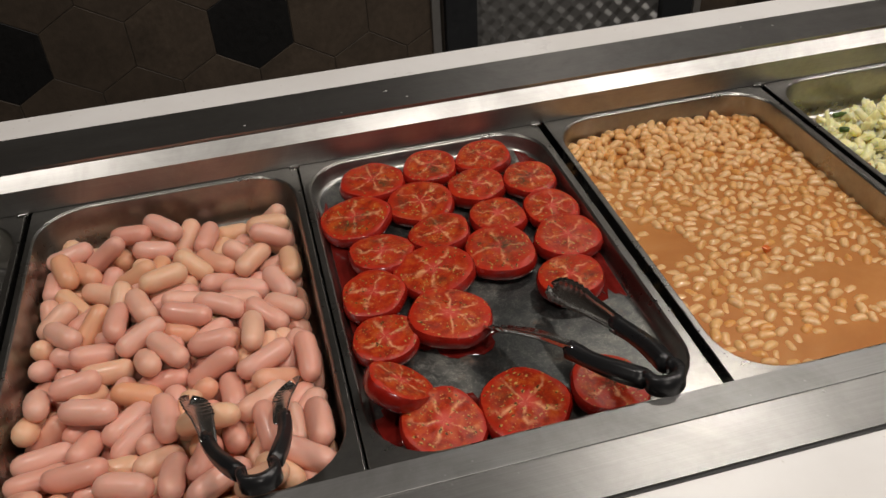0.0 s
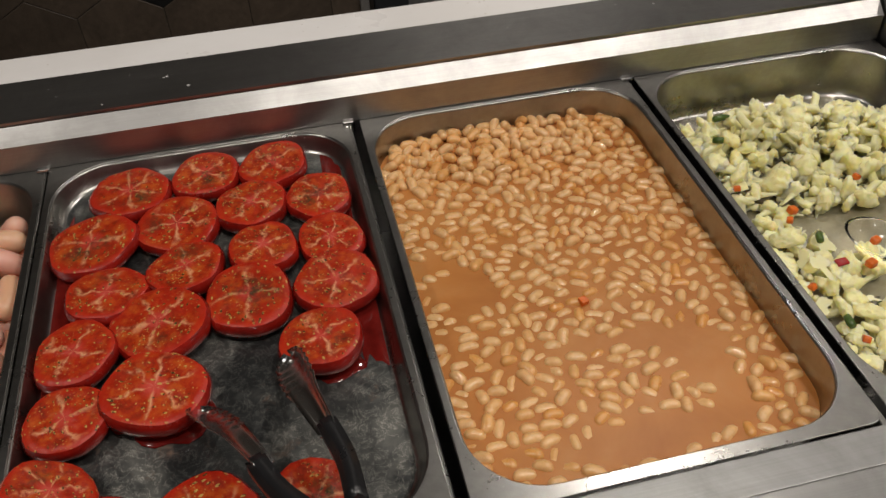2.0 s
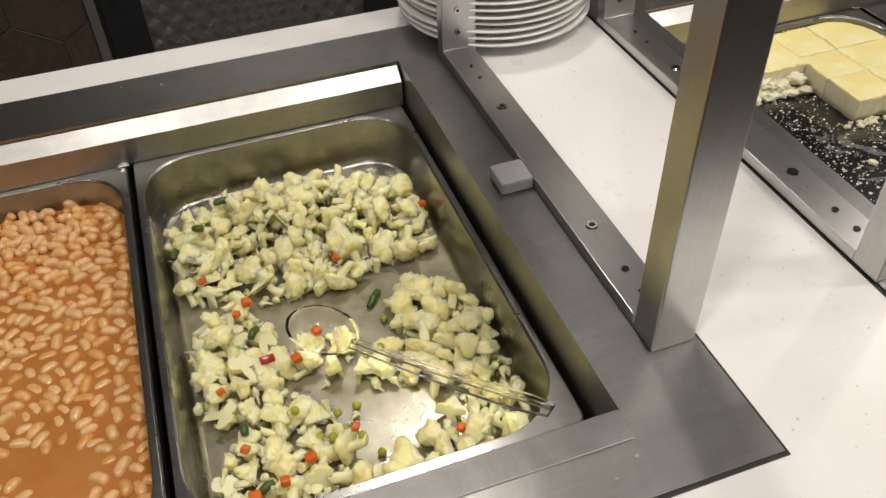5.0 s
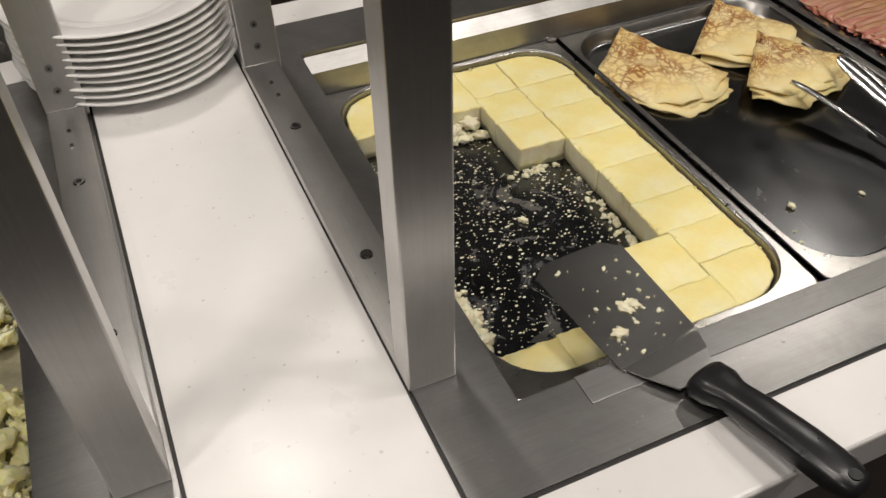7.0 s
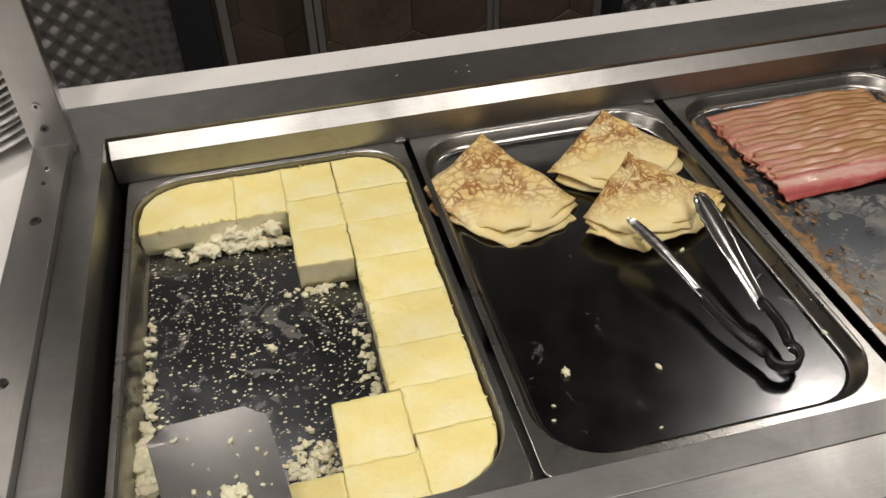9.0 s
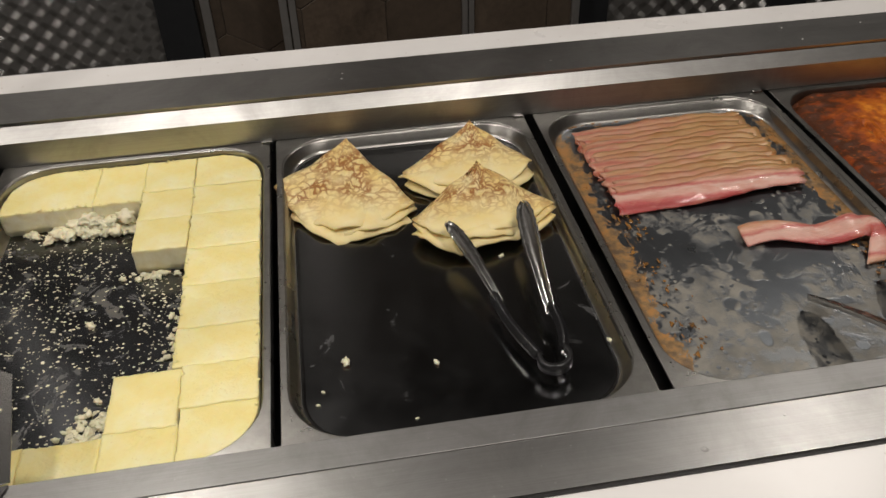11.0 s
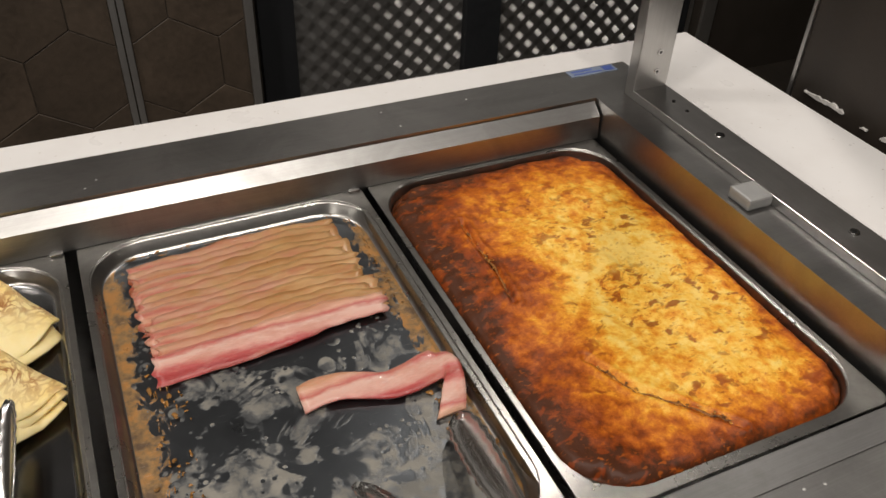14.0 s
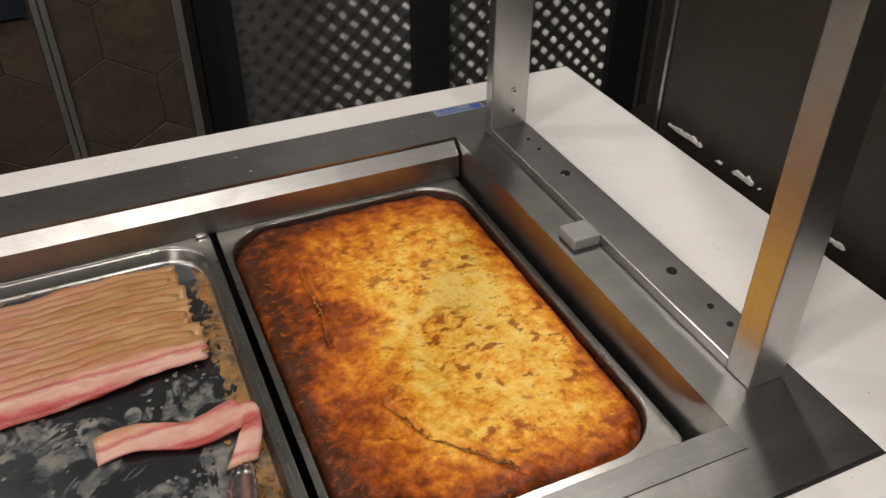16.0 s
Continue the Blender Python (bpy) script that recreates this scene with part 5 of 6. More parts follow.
def clip_poly(poly, keep):
    """Cuts a polygon to a convex outline that runs counter-clockwise."""
    out = list(poly)
    for (ax, ay), (bx, by) in zip(keep, keep[1:] + keep[:1]):
        src, out = out, []
        for p, q in zip(src, src[1:] + src[:1]):
            sp = (bx - ax) * (p[1] - ay) - (by - ay) * (p[0] - ax)
            sq = (bx - ax) * (q[1] - ay) - (by - ay) * (q[0] - ax)
            if sp >= 0:
                out.append(p)
            if sp * sq < 0:
                u = sp / (sp - sq)
                out.append((p[0] + u * (q[0] - p[0]), p[1] + u * (q[1] - p[1])))
        if not out:
            return []
    return out


def dense(poly, step):
    pts = []
    for p, q in zip(poly, poly[1:] + poly[:1]):
        k = max(1, int(math.hypot(q[0] - p[0], q[1] - p[1]) / step))
        pts += [(p[0] + (q[0] - p[0]) * i / k, p[1] + (q[1] - p[1]) * i / k) for i in range(k)]
    return pts


egg_rim = [(EX + x, PAN_Y + y) for x, y in round_rect(0.2995, 0.4790, 0.055, 8)]
ROWS_R = [0.47, 0.553, 0.604, 0.655, 0.720, 0.782, 0.847, 0.905, 1.0]
SQUARES = [(1.25, 1.385, 0.888, 1.0), (1.385, 1.4405, 0.888, 1.0), (1.4405, 1.500, 0.905, 1.0), (1.4405, 1.500, 0.847, 0.905), (1.4405, 1.500, 0.788, 0.847)]
SQUARES += [(1.500 + 0.001 * (k % 2), 1.60, ROWS_R[k], ROWS_R[k + 1]) for k in range(2, 8)] + [(1.510, 1.60, 0.553, 0.604), (1.512, 1.60, 0.47, 0.553), (1.449, 1.510, 0.535, 0.602), (1.449, 1.512, 0.47, 0.535), (1.385, 1.449, 0.47, 0.532), (1.34, 1.385, 0.47, 0.532), (1.25, 1.34, 0.47, 0.530)]
g = rng(31)
for k, (x0, x1, y0, y1) in enumerate(SQUARES):
    poly = clip_poly([(x0 + 0.0001, y0 + 0.0001), (x1 - 0.0001, y0 + 0.0001), (x1 - 0.0001, y1 - 0.0001), (x0 + 0.0001, y1 - 0.0001)], egg_rim)
    if len(poly) < 3:
        continue
    poly = dense(poly, 0.0035)
    # ragged outline, the same on both sides of a cut
    poly = [(x + 0.0014 * noise.noise((x * 130, y * 130, 1)) + 0.0012 * noise.noise((x * 45, y * 45, 2)), y + 0.0014 * noise.noise((x * 130, y * 130, 3)) + 0.0012 * noise.noise((x * 45, y * 45, 4))) for x, y in poly]
    mx, my = sum(p[0] for p in poly) / len(poly), sum(p[1] for p in poly) / len(poly)
    top = ETOP + g.normal() * 0.0005
    loops = []
    for inset, z in ((0.0006, EFLOOR + 0.0006), (0.0004, EFLOOR + 0.010), (0.0, EFLOOR + 0.019), (0.0, top - 0.0022), (0.0001, top - 0.0007), (0.0006, top), (0.003, top + 0.0003), (0.008, top + 0.0004), (0.013, top + 0.0004), (0.019, top + 0.0005), (0.026, top + 0.0005)):
        ring = []
        for x, y in poly:
            dx, dy = x - mx, y - my
            ln = math.hypot(dx, dy)
            f = max(0.06, 1 - inset / ln)
            px, py = mx + dx * f, my + dy * f
            low = 0.5 * (inset < 0.001 and z < top - 0.003)
            rough = noise.noise((px * 150, py * 150, z * 150)) * 0.0011 * low * 2
            lift = 0.0008 * noise.noise((px * 55, py * 55, 7)) + 0.00045 * noise.noise((px * 190, py * 190, 8)) if z > top - 0.001 else 0.0
            ring.append((dx * f + rough * dx / ln, dy * f + rough * dy / ln, z - top + lift))
        loops.append(ring)
    ob = part("egg_custard_square", lofted(bmesh.new(), loops), "egg", smooth=True)
    ob.matrix_world = pose(mx, my, top)
    tagged(ob, "yellow baked egg custard cut into a square", "egg custard", "egg custard squares")


def crumb_mesh(seed, material):
    """A small torn lump in one skin."""
    g = rng(seed)
    bm = bmesh.new()
    bmesh.ops.create_icosphere(bm, subdivisions=3, radius=1.0)
    off = Vector(g.random(3) * 30)
    for v in bm.verts:
        d = v.co.normalized()
        r = 0.0062 * (0.62 + 0.55 * (0.5 - noise.voronoi(d * 1.6 + off)[0][0]) + 0.25 * noise.noise(d * 4 + off))
        v.co = Vector((d.x * r * 0.8, d.y * r * 1.25, max(-0.0022, d.z * r * 0.6)))
    for f in bm.faces:
        f.smooth = True
    me = bpy.data.meshes.new("crumb")
    bm.to_mesh(me)
    bm.free()
    me.materials.append(M[material])
    return me


crumbs = [crumb_mesh(400 + i, "egg_crumb") for i in range(6)]
crumbs_top = [crumb_mesh(430 + i, "egg_torn") for i in range(6)]
LUMPS = [(1.404, 0.710, 1.2), (1.405, 0.878, 1.5), (1.418, 0.872, 1.4), (1.375, 0.875, 1.3), (1.34, 0.873, 1.1), (1.43, 0.868, 1.2), (1.395, 0.883, 1.6), (1.286, 0.735, 1.0), (1.285, 0.70, 0.9), (1.287, 0.62, 1.2), (1.289, 0.60, 1.4), (1.293, 0.585, 1.3), (1.30, 0.64, 0.8), (1.29, 0.655, 1.0),
         (1.425, 0.565, 1.3), (1.440, 0.575, 1.2), (1.435, 0.545, 1.2), (1.415, 0.585, 1.0), (1.492, 0.66, 0.9), (1.494, 0.70, 0.7), (1.49, 0.625, 1.0), (1.305, 0.885, 1.0), (1.47, 0.783, 0.9), (1.485, 0.781, 0.9)]
LUMPS += [(1.398, 0.884, 3.2), (1.420, 0.880, 2.8), (1.378, 0.884, 2.6), (1.409, 0.872, 2.4), (1.360, 0.880, 1.9), (1.286, 0.600, 2.4), (1.288, 0.622, 2.1)]
for cx, cy, sx, sy, count, size in ((1.385, 0.880, 0.026, 0.006, 60, 2.3), (1.335, 0.876, 0.022, 0.004, 10, 1.0), (1.289, 0.600, 0.004, 0.028, 44, 1.8), (1.288, 0.70, 0.003, 0.05, 26, 1.0), (1.287, 0.74, 0.003, 0.03, 8, 0.8), (1.428, 0.567, 0.012, 0.016, 70, 0.9), (1.492, 0.66, 0.004, 0.035, 36, 0.9), (1.46, 0.782, 0.014, 0.003, 20, 0.9), (1.40, 0.537, 0.03, 0.003, 8, 0.6)):
    LUMPS += [(min(1.496, max(1.284, cx + g.normal() * sx)), cy + g.normal() * sy, size * g.uniform(0.45, 1.1)) for k in range(count)]
for i, (x, y, s) in enumerate(LUMPS):
    ob = new("egg_lump", crumbs[i % 6])
    ob.matrix_world = pose(x, y, EFLOOR + 0.002 * s + (0.012 * g.random() if 1.36 < x < 1.43 and y > 0.878 else 0), 0, 0, g.random() * 360) @ Matrix.Scale(s, 4)
    tagged(ob, "loose crumbled lump of pale egg custard", "egg lump", "egg lumps")
bm = bmesh.new()
for k in range(2400):
    x, y = g.uniform(1.285, 1.50), g.uniform(0.54, 0.885)
    if (x > 1.44 and y > 0.79) or (x > 1.45 and y < 0.605) or g.random() > 0.35 + 0.65 * noise.noise((x * 18, y * 18, 0)) + 0.4:
        continue
    r = 0.0004 + 0.0010 * g.random() ** 2.5
    n = 6
    loops = [[(x + r * s * 1.5 * math.cos(a), y + r * s * math.sin(a), EFLOOR + dz) for a in np.linspace(0, 6.283, n + 1)[:-1]] for s, dz in ((1, 0.0002), (0.7, r * 0.5))]
    ra, rb = ([bm.verts.new(p) for p in lp] for lp in loops)
    for i in range(n):
        bm.faces.new((ra[i], ra[(i + 1) % n], rb[(i + 1) % n], rb[i]))
    bm.faces.new(rb)
for k in range(700):
    a, q = g.random() * 6.283, math.sqrt(g.random())
    x, y = 1.427 + 0.022 * q * math.cos(a), 0.566 + 0.026 * q * math.sin(a)
    if noise.noise((x * 70, y * 110, 3.0)) < -0.05:
        continue
    r = 0.0007 + 0.0010 * g.random()
    ra, rb = ([bm.verts.new((x + r * s * 1.3 * math.cos(b), y + r * s * math.sin(b), EFLOOR + dz)) for b in np.linspace(0, 6.283, 7)[:-1]] for s, dz in ((1, 0.0002), (0.7, r * 0.5)))
    for i in range(6):
        bm.faces.new((ra[i], ra[(i + 1) % 6], rb[(i + 1) % 6], rb[i]))
    bm.faces.new(rb)
# crumbled edges of the custard along the cuts and the pan's walls
for i in range(150):
    k = i % 5
    if k == 0:
        x, y = 1.5765 + g.normal() * 0.0015, g.uniform(0.54, 0.93)
    elif k == 1:
        x, y = g.uniform(1.34, 1.54), 0.9685 + g.normal() * 0.0015
    elif k == 2:
        x, y = 1.503 + g.normal() * 0.001, g.uniform(0.61, 0.79)
    elif k == 3:
        x, y = g.uniform(1.30, 1.44), 0.8895 + g.normal() * 0.001
    else:
        x, y = g.choice([1.4405, 1.500, 1.511]) + g.normal() * 0.0008, g.uniform(0.52, 0.95)
        if not (y > 0.80 or (y < 0.60 and x > 1.45)):
            continue
    s = g.uniform(0.18, 0.5)
    ob = new("egg_crumb", crumbs[i % 6])
    ob.matrix_world = pose(x, y, ETOP + 0.0006 * s, g.normal() * 15, g.normal() * 15, g.random() * 360) @ Matrix.Scale(s, 4)
    ob.data = crumbs_top[i % 6]
    tagged(ob, "tiny crumb along the torn edge of the egg custard", "egg crumb", "egg crumbs")
tagged(part("egg_specks", bm, "egg_crumb"), "tiny pale egg specks on the bare pan floor", "egg specks", kind="stuff")

# folded pancakes
PFLOOR = RIM - DEPTH["crepe"]


def pancake(apex, left, right, front, layers, seed, lift=0.0, fold=0.0):
    """A pancake folded to a wedge: apex at the back, a rounded front edge, one sheet over the other."""
    g = rng(seed)
    ax, ay = apex
    org = Vector(((left[0] + right[0]) / 2, min(left[1], right[1]), 0))
    ob = None
    for lay in range(layers):
        bm = bmesh.new()
        nu, nv = 22, 16
        shrink = 1 - 0.045 * (layers - 1 - lay) if lay < layers - 1 else 1.0
        slip = Vector((0.005 * g.normal(), -0.0075 * (layers - 1 - lay), 0))
        ph = g.random(3) * 6.28
        tops, bots = [], []
        for i in range(nu + 1):
            u = i / nu
            # rim point on a smooth front curve from left to right through front
            bx = (1 - u) ** 2 * left[0] + 2 * u * (1 - u) * (2 * front[0] - (left[0] + right[0]) / 2) + u * u * right[0]
            by = (1 - u) ** 2 * left[1] + 2 * u * (1 - u) * (2 * front[1] - (left[1] + right[1]) / 2) + u * u * right[1]
            by += 0.0026 * math.sin(u * 13 + ph[0] + lay) + 0.0016 * math.sin(u * 37 + ph[1]) + 0.0010 * math.sin(u * 83 + ph[2])
            row_t, row_b = [], []
            for k in range(nv + 1):
                v = 1 - (1 - k / nv) ** 1.0
                x, y = ax + (bx - ax) * v, ay + (by - ay) * v
                crown = math.sin(math.pi * min(1, u)) ** 0.5 * (1 - v ** 5)
                z = PFLOOR + lift + 0.0028 + lay * 0.0036 + 0.0085 * crown * (0.4 + 0.6 * v) + 0.0022 * math.sin(9 * v + 7 * u + ph[2]) * v + 0.0032 * math.sin(u * 12 + ph[0]) * v ** 3 + 0.0012 * math.sin(u * 27 + v * 11 + ph[1]) + 0.004 * noise.noise((x * 28, y * 28, seed))
                z += fold * (1 - v) * 0.02
                p = Vector((x, y, z)) + slip * v
                row_t.append(bm.verts.new(p - org))
                row_b.append(bm.verts.new(p - org - Vector((0, 0, 0.0022))))
            tops.append(row_t)
            bots.append(row_b)
        for i in range(nu):
            for k in range(nv):
                bm.faces.new((tops[i][k], tops[i + 1][k], tops[i + 1][k + 1], tops[i][k + 1]))
                bm.faces.new((bots[i][k], bots[i][k + 1], bots[i + 1][k + 1], bots[i + 1][k]))
            bm.faces.new((tops[i][nv], tops[i + 1][nv], bots[i + 1][nv], bots[i][nv]))
        for k in range(nv):
            bm.faces.new((tops[0][k], tops[0][k + 1], bots[0][k + 1], bots[0][k]))
            bm.faces.new((tops[nu][k + 1], tops[nu][k], bots[nu][k], bots[nu][k + 1]))
        bmesh.ops.remove_doubles(bm, verts=bm.verts, dist=0.0004)
        bmesh.ops.recalc_face_normals(bm, faces=bm.faces)
        if ob is None:
            ob = part("pancake", bm, "crepe", smooth=True)
            ob.matrix_world = Matrix.Translation(org)
        else:
            part("folded_sheet", bm, "crepe", ob, smooth=True)
    return tagged(ob, "thin golden pancake with brown lace folded into a wedge", "pancake", "folded pancakes")


pancake((1.849, 0.972), (1.752, 0.885), (1.912, 0.880), (1.835, 0.825), 3, 61, 0.003, 0.35)
pancake((1.688, 0.967), (1.602, 0.884), (1.762, 0.822), (1.668, 0.790), 3, 62, 0.0, 0.3)
pancake((1.838, 0.870), (1.740, 0.773), (1.903, 0.776), (1.801, 0.735), 3, 63, 0.010, 0.15)
for i, (x, y, s) in enumerate(((1.658, 0.589, 1.25), (1.741, 0.574, 0.8), (1.907, 0.572, 0.8), (1.635, 0.557, 0.45), (1.630, 0.542, 0.5), (1.714, 0.512, 0.4), (1.834, 0.716, 0.8))):
    ob = new("egg_lump", crumbs[(i + 1) % 4])
    ob.matrix_world = pose(x, y, PFLOOR + 0.0022 * s, 0, 0, 20 * i) @ Matrix.Scale(s * 0.85, 4)
    tagged(ob, "small pale crumb on the dark pan floor", "crumb", "pan crumbs")

# bacon: a fan of overlapping rashers and one folded rasher
BFLOOR = RIM - DEPTH["bacon"]


def rasher(length, width, seed, path=None, thick=0.0019, skin="bacon", bend=0.0):
    g = rng(seed)
    ph = g.random(4) * 6.28
    bm = bmesh.new()
    nu, nv = 30, 7
    grid_t, grid_b = [], []
    for i in range(nu + 1):
        u = i / nu
        rt, rb = [], []
        w = width * (0.80 + 0.2 * math.sin(math.pi * min(1, max(0, u * 0.9 + 0.08)))) * (1 + 0.06 * math.sin(u * 9 + ph[0]))
        for k in range(nv + 1):
            v = k / nv - 0.5
            x, y = (u - 0.5) * length + (u - 0.5) * 0.016 * (noise.noise((v * 4, seed * 1.7, u * 2)) + 0.7 * noise.noise((v * 11, seed * 2.3, u * 2))), v * w + 0.0026 * math.sin(u * 7 + 2.0 + 0.07 * ph[1]) - 0.012 * (1 - u) ** 3 - bend * math.sin(u * 4.2 + 1.2) * (1 - v) + 0.0007 * math.sin(u * 23 + ph[2]) + 0.0005 * math.sin(u * 51 + ph[0])
            z = 0.0006 * math.sin(u * 21 + ph[3] + v * 3) + 0.0003 * math.sin(u * 47 + ph[0] + v * 5)
            p = Vector((x, y, z))
            if path:
                p = path(u, v * w, z)
            rt.append(bm.verts.new(p + Vector((0, 0, thick * (0.75 + 0.25 * math.cos(v * 5))))))
            rb.append(bm.verts.new(p))
        grid_t.append(rt)
        grid_b.append(rb)
    for i in range(nu):
        for k in range(nv):
            bm.faces.new((grid_t[i][k], grid_t[i + 1][k], grid_t[i + 1][k + 1], grid_t[i][k + 1]))
            bm.faces.new((grid_b[i][k], grid_b[i][k + 1], grid_b[i + 1][k + 1], grid_b[i + 1][k]))
        for k in (0, nv):
            bm.faces.new((grid_t[i][k], grid_t[i + 1][k], grid_b[i + 1][k], grid_b[i][k]))
    for i in (0, nu):
        for k in range(nv):
            bm.faces.new((grid_t[i][k], grid_t[i][k + 1], grid_b[i][k + 1], grid_b[i][k]))
    bmesh.ops.recalc_face_normals(bm, faces=bm.faces)
    return part("bacon_rasher", bm, skin, smooth=True)


COUNT = 14
for i in range(COUNT):
    f = i / (COUNT - 1)
    ob = rasher(0.226 + 0.008 * math.sin(i * 2.1), 0.036, 500 + i, None, 0.0026 if i == COUNT - 1 else 0.0019, "bacon_fresh" if i == COUNT - 1 else "bacon", 0.003 if i == COUNT - 1 else 0.0)
    ob.matrix_world = pose(2.094 + 0.007 * f + 0.002 * math.sin(i * 3.3), 0.936 - 0.150 * f, BFLOOR + 0.0046 + 0.0003 * i, 12, 0, -1.5 + 0.45 * math.sin(i * 1.7))
    tagged(ob, "pale pink boiled bacon rasher in an overlapping row", "bacon", "bacon rashers in a row")


def folded(u, v, z):
    """Runs along the pan, then turns back over itself."""
    if u < 0.68:
        s = u / 0.68
        return Vector((-0.063 + 0.130 * s, 0.006 - 0.014 * s + 0.005 * math.sin(s * 7) + v * 0.70, 0.003 + 0.003 * abs(math.sin(s * 5)) + z + 0.010 * max(0, s - 0.6) + 5.0 * max(0, v) ** 2 + 0.10 * max(0, v)))
    s = (u - 0.68) / 0.32
    a = s * math.pi * 0.5
    return Vector((0.067 + 0.020 * math.sin(a) - 0.030 * s * s + v * 0.8 * math.sin(a), -0.008 - 0.052 * s + 0.014 * math.sin(math.pi * s) + v * 0.70 * math.cos(a), 0.010 + 0.007 * math.sin(math.pi * s) - 0.006 * s + z + 0.08 * v))


single = rasher(0.2, 0.046, 540, folded, 0.0034, "bacon_fresh")
single.matrix_world = pose(2.160, 0.687, BFLOOR)
tagged(single, "single pink bacon rasher folded at one end", "bacon", "bacon rashers in a row")

bm = bmesh.new()
g = rng(91)
for k in range(210):
    side = k % 3
    if side == 0:
        x, y, rx, ry = 1.985 + g.normal() * 0.010, g.uniform(0.53, 0.80), 0.004, 0.009
    elif side == 1:
        x, y, rx, ry = 2.222 + g.normal() * 0.008, g.uniform(0.545, 0.66), 0.006, 0.007
    else:
        x, y, rx, ry = (g.uniform(1.97, 2.22), 0.962 + g.normal() * 0.003, 0.008, 0.003) if k % 2 else (2.232 + g.normal() * 0.004, g.uniform(0.78, 0.95), 0.003, 0.008)
    blob_sheet(bm, x, y, BFLOOR + 0.0003 + 0.00002 * k, rx * (0.12 + 0.5 * g.random() ** 2), ry * (0.12 + 0.5 * g.random() ** 2), 600 + k, 16, 0.5, 0.0006)
tagged(part("bacon_fat", bm, "grease", smooth=True), "orange-brown cooked fat stuck along the pan's edges", "fat", kind="stuff")

# browned bake with two cracks
KX = PITCH_B[3]
CRACKS = [[(2.342, 0.873), (2.339, 0.835), (2.341, 0.797), (2.333, 0.726)], [(2.357, 0.630), (2.379, 0.578), (2.410, 0.545), (2.446, 0.507)]]


def crack_depth(x, y):
    best = 1.0
    for line in CRACKS:
        for (ax, ay), (bx, by) in zip(line, line[1:]):
            vx, vy = bx - ax, by - ay
            t = max(0, min(1, ((x - ax) * vx + (y - ay) * vy) / (vx * vx + vy * vy)))
            best = min(best, math.hypot(x - ax - t * vx, y - ay - t * vy))
    return best


bm = bmesh.new()
nx, ny = 120, 190
verts = {}
for i in range(nx + 1):
    for k in range(ny + 1):
        u, v = i / nx * 2 - 1, k / ny * 2 - 1
        # square grid drawn in at the corners to the pan's outline
        hx, hy, r = 0.1515, 0.241, 0.057
        x, y = u * hx, v * hy
        ox, oy = max(0, abs(x) - (hx - r)), max(0, abs(y) - (hy - r))
        if ox and oy:
            m_ = max(ox, oy)
            ln = math.hypot(ox, oy)
            x = math.copysign(hx - r + ox * m_ / ln, x)
            y = math.copysign(hy - r + oy * m_ / ln, y)
        e = min(1.0, (abs(u) ** 10 + abs(v) ** 14) ** 0.1)
        w = Vector((x * 30, y * 30, 0.3))
        z = 0.006 * (1 - u * u * u * u) * (1 - v ** 4) - 0.010 * max(0, (e - 0.93) / 0.07) ** 2 + 0.0035 * noise.noise(w * 0.6) + 0.0014 * noise.noise(w * 2.2) + 0.0006 * noise.noise(w * 6)
        d = crack_depth(KX + x, PAN_Y + y) + 0.0012 * noise.noise(w * 5)
        z -= 0.0055 * math.exp(-(d / 0.0026) ** 2) - 0.0022 * math.exp(-((d - 0.006) / 0.004) ** 2)
        verts[i, k] = bm.verts.new((x, y, z))
for i in range(nx):
    for k in range(ny):
        bm.faces.new((verts[i, k], verts[i + 1, k], verts[i + 1, k + 1], verts[i, k + 1]))
rim_loop = [verts[i, 0] for i in range(nx + 1)] + [verts[nx, k] for k in range(1, ny + 1)] + [verts[i, ny] for i in range(nx - 1, -1, -1)] + [verts[0, k] for k in range(ny - 1, 0, -1)]
low = [bm.verts.new((v.co.x * 0.985, v.co.y * 0.985, -0.03)) for v in rim_loop]
for i in range(len(low)):
    k = (i + 1) % len(low)
    bm.faces.new((rim_loop[k], rim_loop[i], low[i], low[k]))
bm.faces.new(low)
bake = part("cheese_bake", bm, "bake", smooth=True)
bake.matrix_world = pose(KX, PAN_Y, RIM - 0.004)
tagged(bake, "golden brown baked dish with a dark crust and cracks", "bake")
# torn, darker crumb showing in the cracks
bake_crumbs = [crumb_mesh(460 + i, "bake_inside" if i > 2 else "bake_crumb") for i in range(5)]
g = rng(15)
for line in CRACKS:
    pts = []
    for (ax, ay), (bx, by) in zip(line, line[1:]):
        pts += [(ax + (bx - ax) * k / 7, ay + (by - ay) * k / 7) for k in range(7)]
    path = [(x - KX + g.normal() * 0.0010, y - PAN_Y + g.normal() * 0.0010, 0.0022 + g.normal() * 0.0004) for x, y in pts]
    part("crack", tube(bmesh.new(), path, [0.0003] + [0.0004 + 0.0014 * g.random() for k in path[2:]] + [0.0003], 6, 0.6), "bake_inside", bake, "torn dark crack in the crust")
    for k in range(16 if line is CRACKS[0] else 34):
        x, y = pts[int(g.integers(2, len(pts)))]
        s = g.uniform(0.18, 0.5)
        ob = new("crumb", bake_crumbs[k % 5])
        ob.parent = bake
        ob.matrix_world = pose(x + g.normal() * 0.0024, y + g.normal() * 0.0024, RIM - 0.0005 + g.normal() * 0.0006, g.normal() * 20, g.normal() * 20, g.random() * 360) @ Matrix.Scale(s, 4)


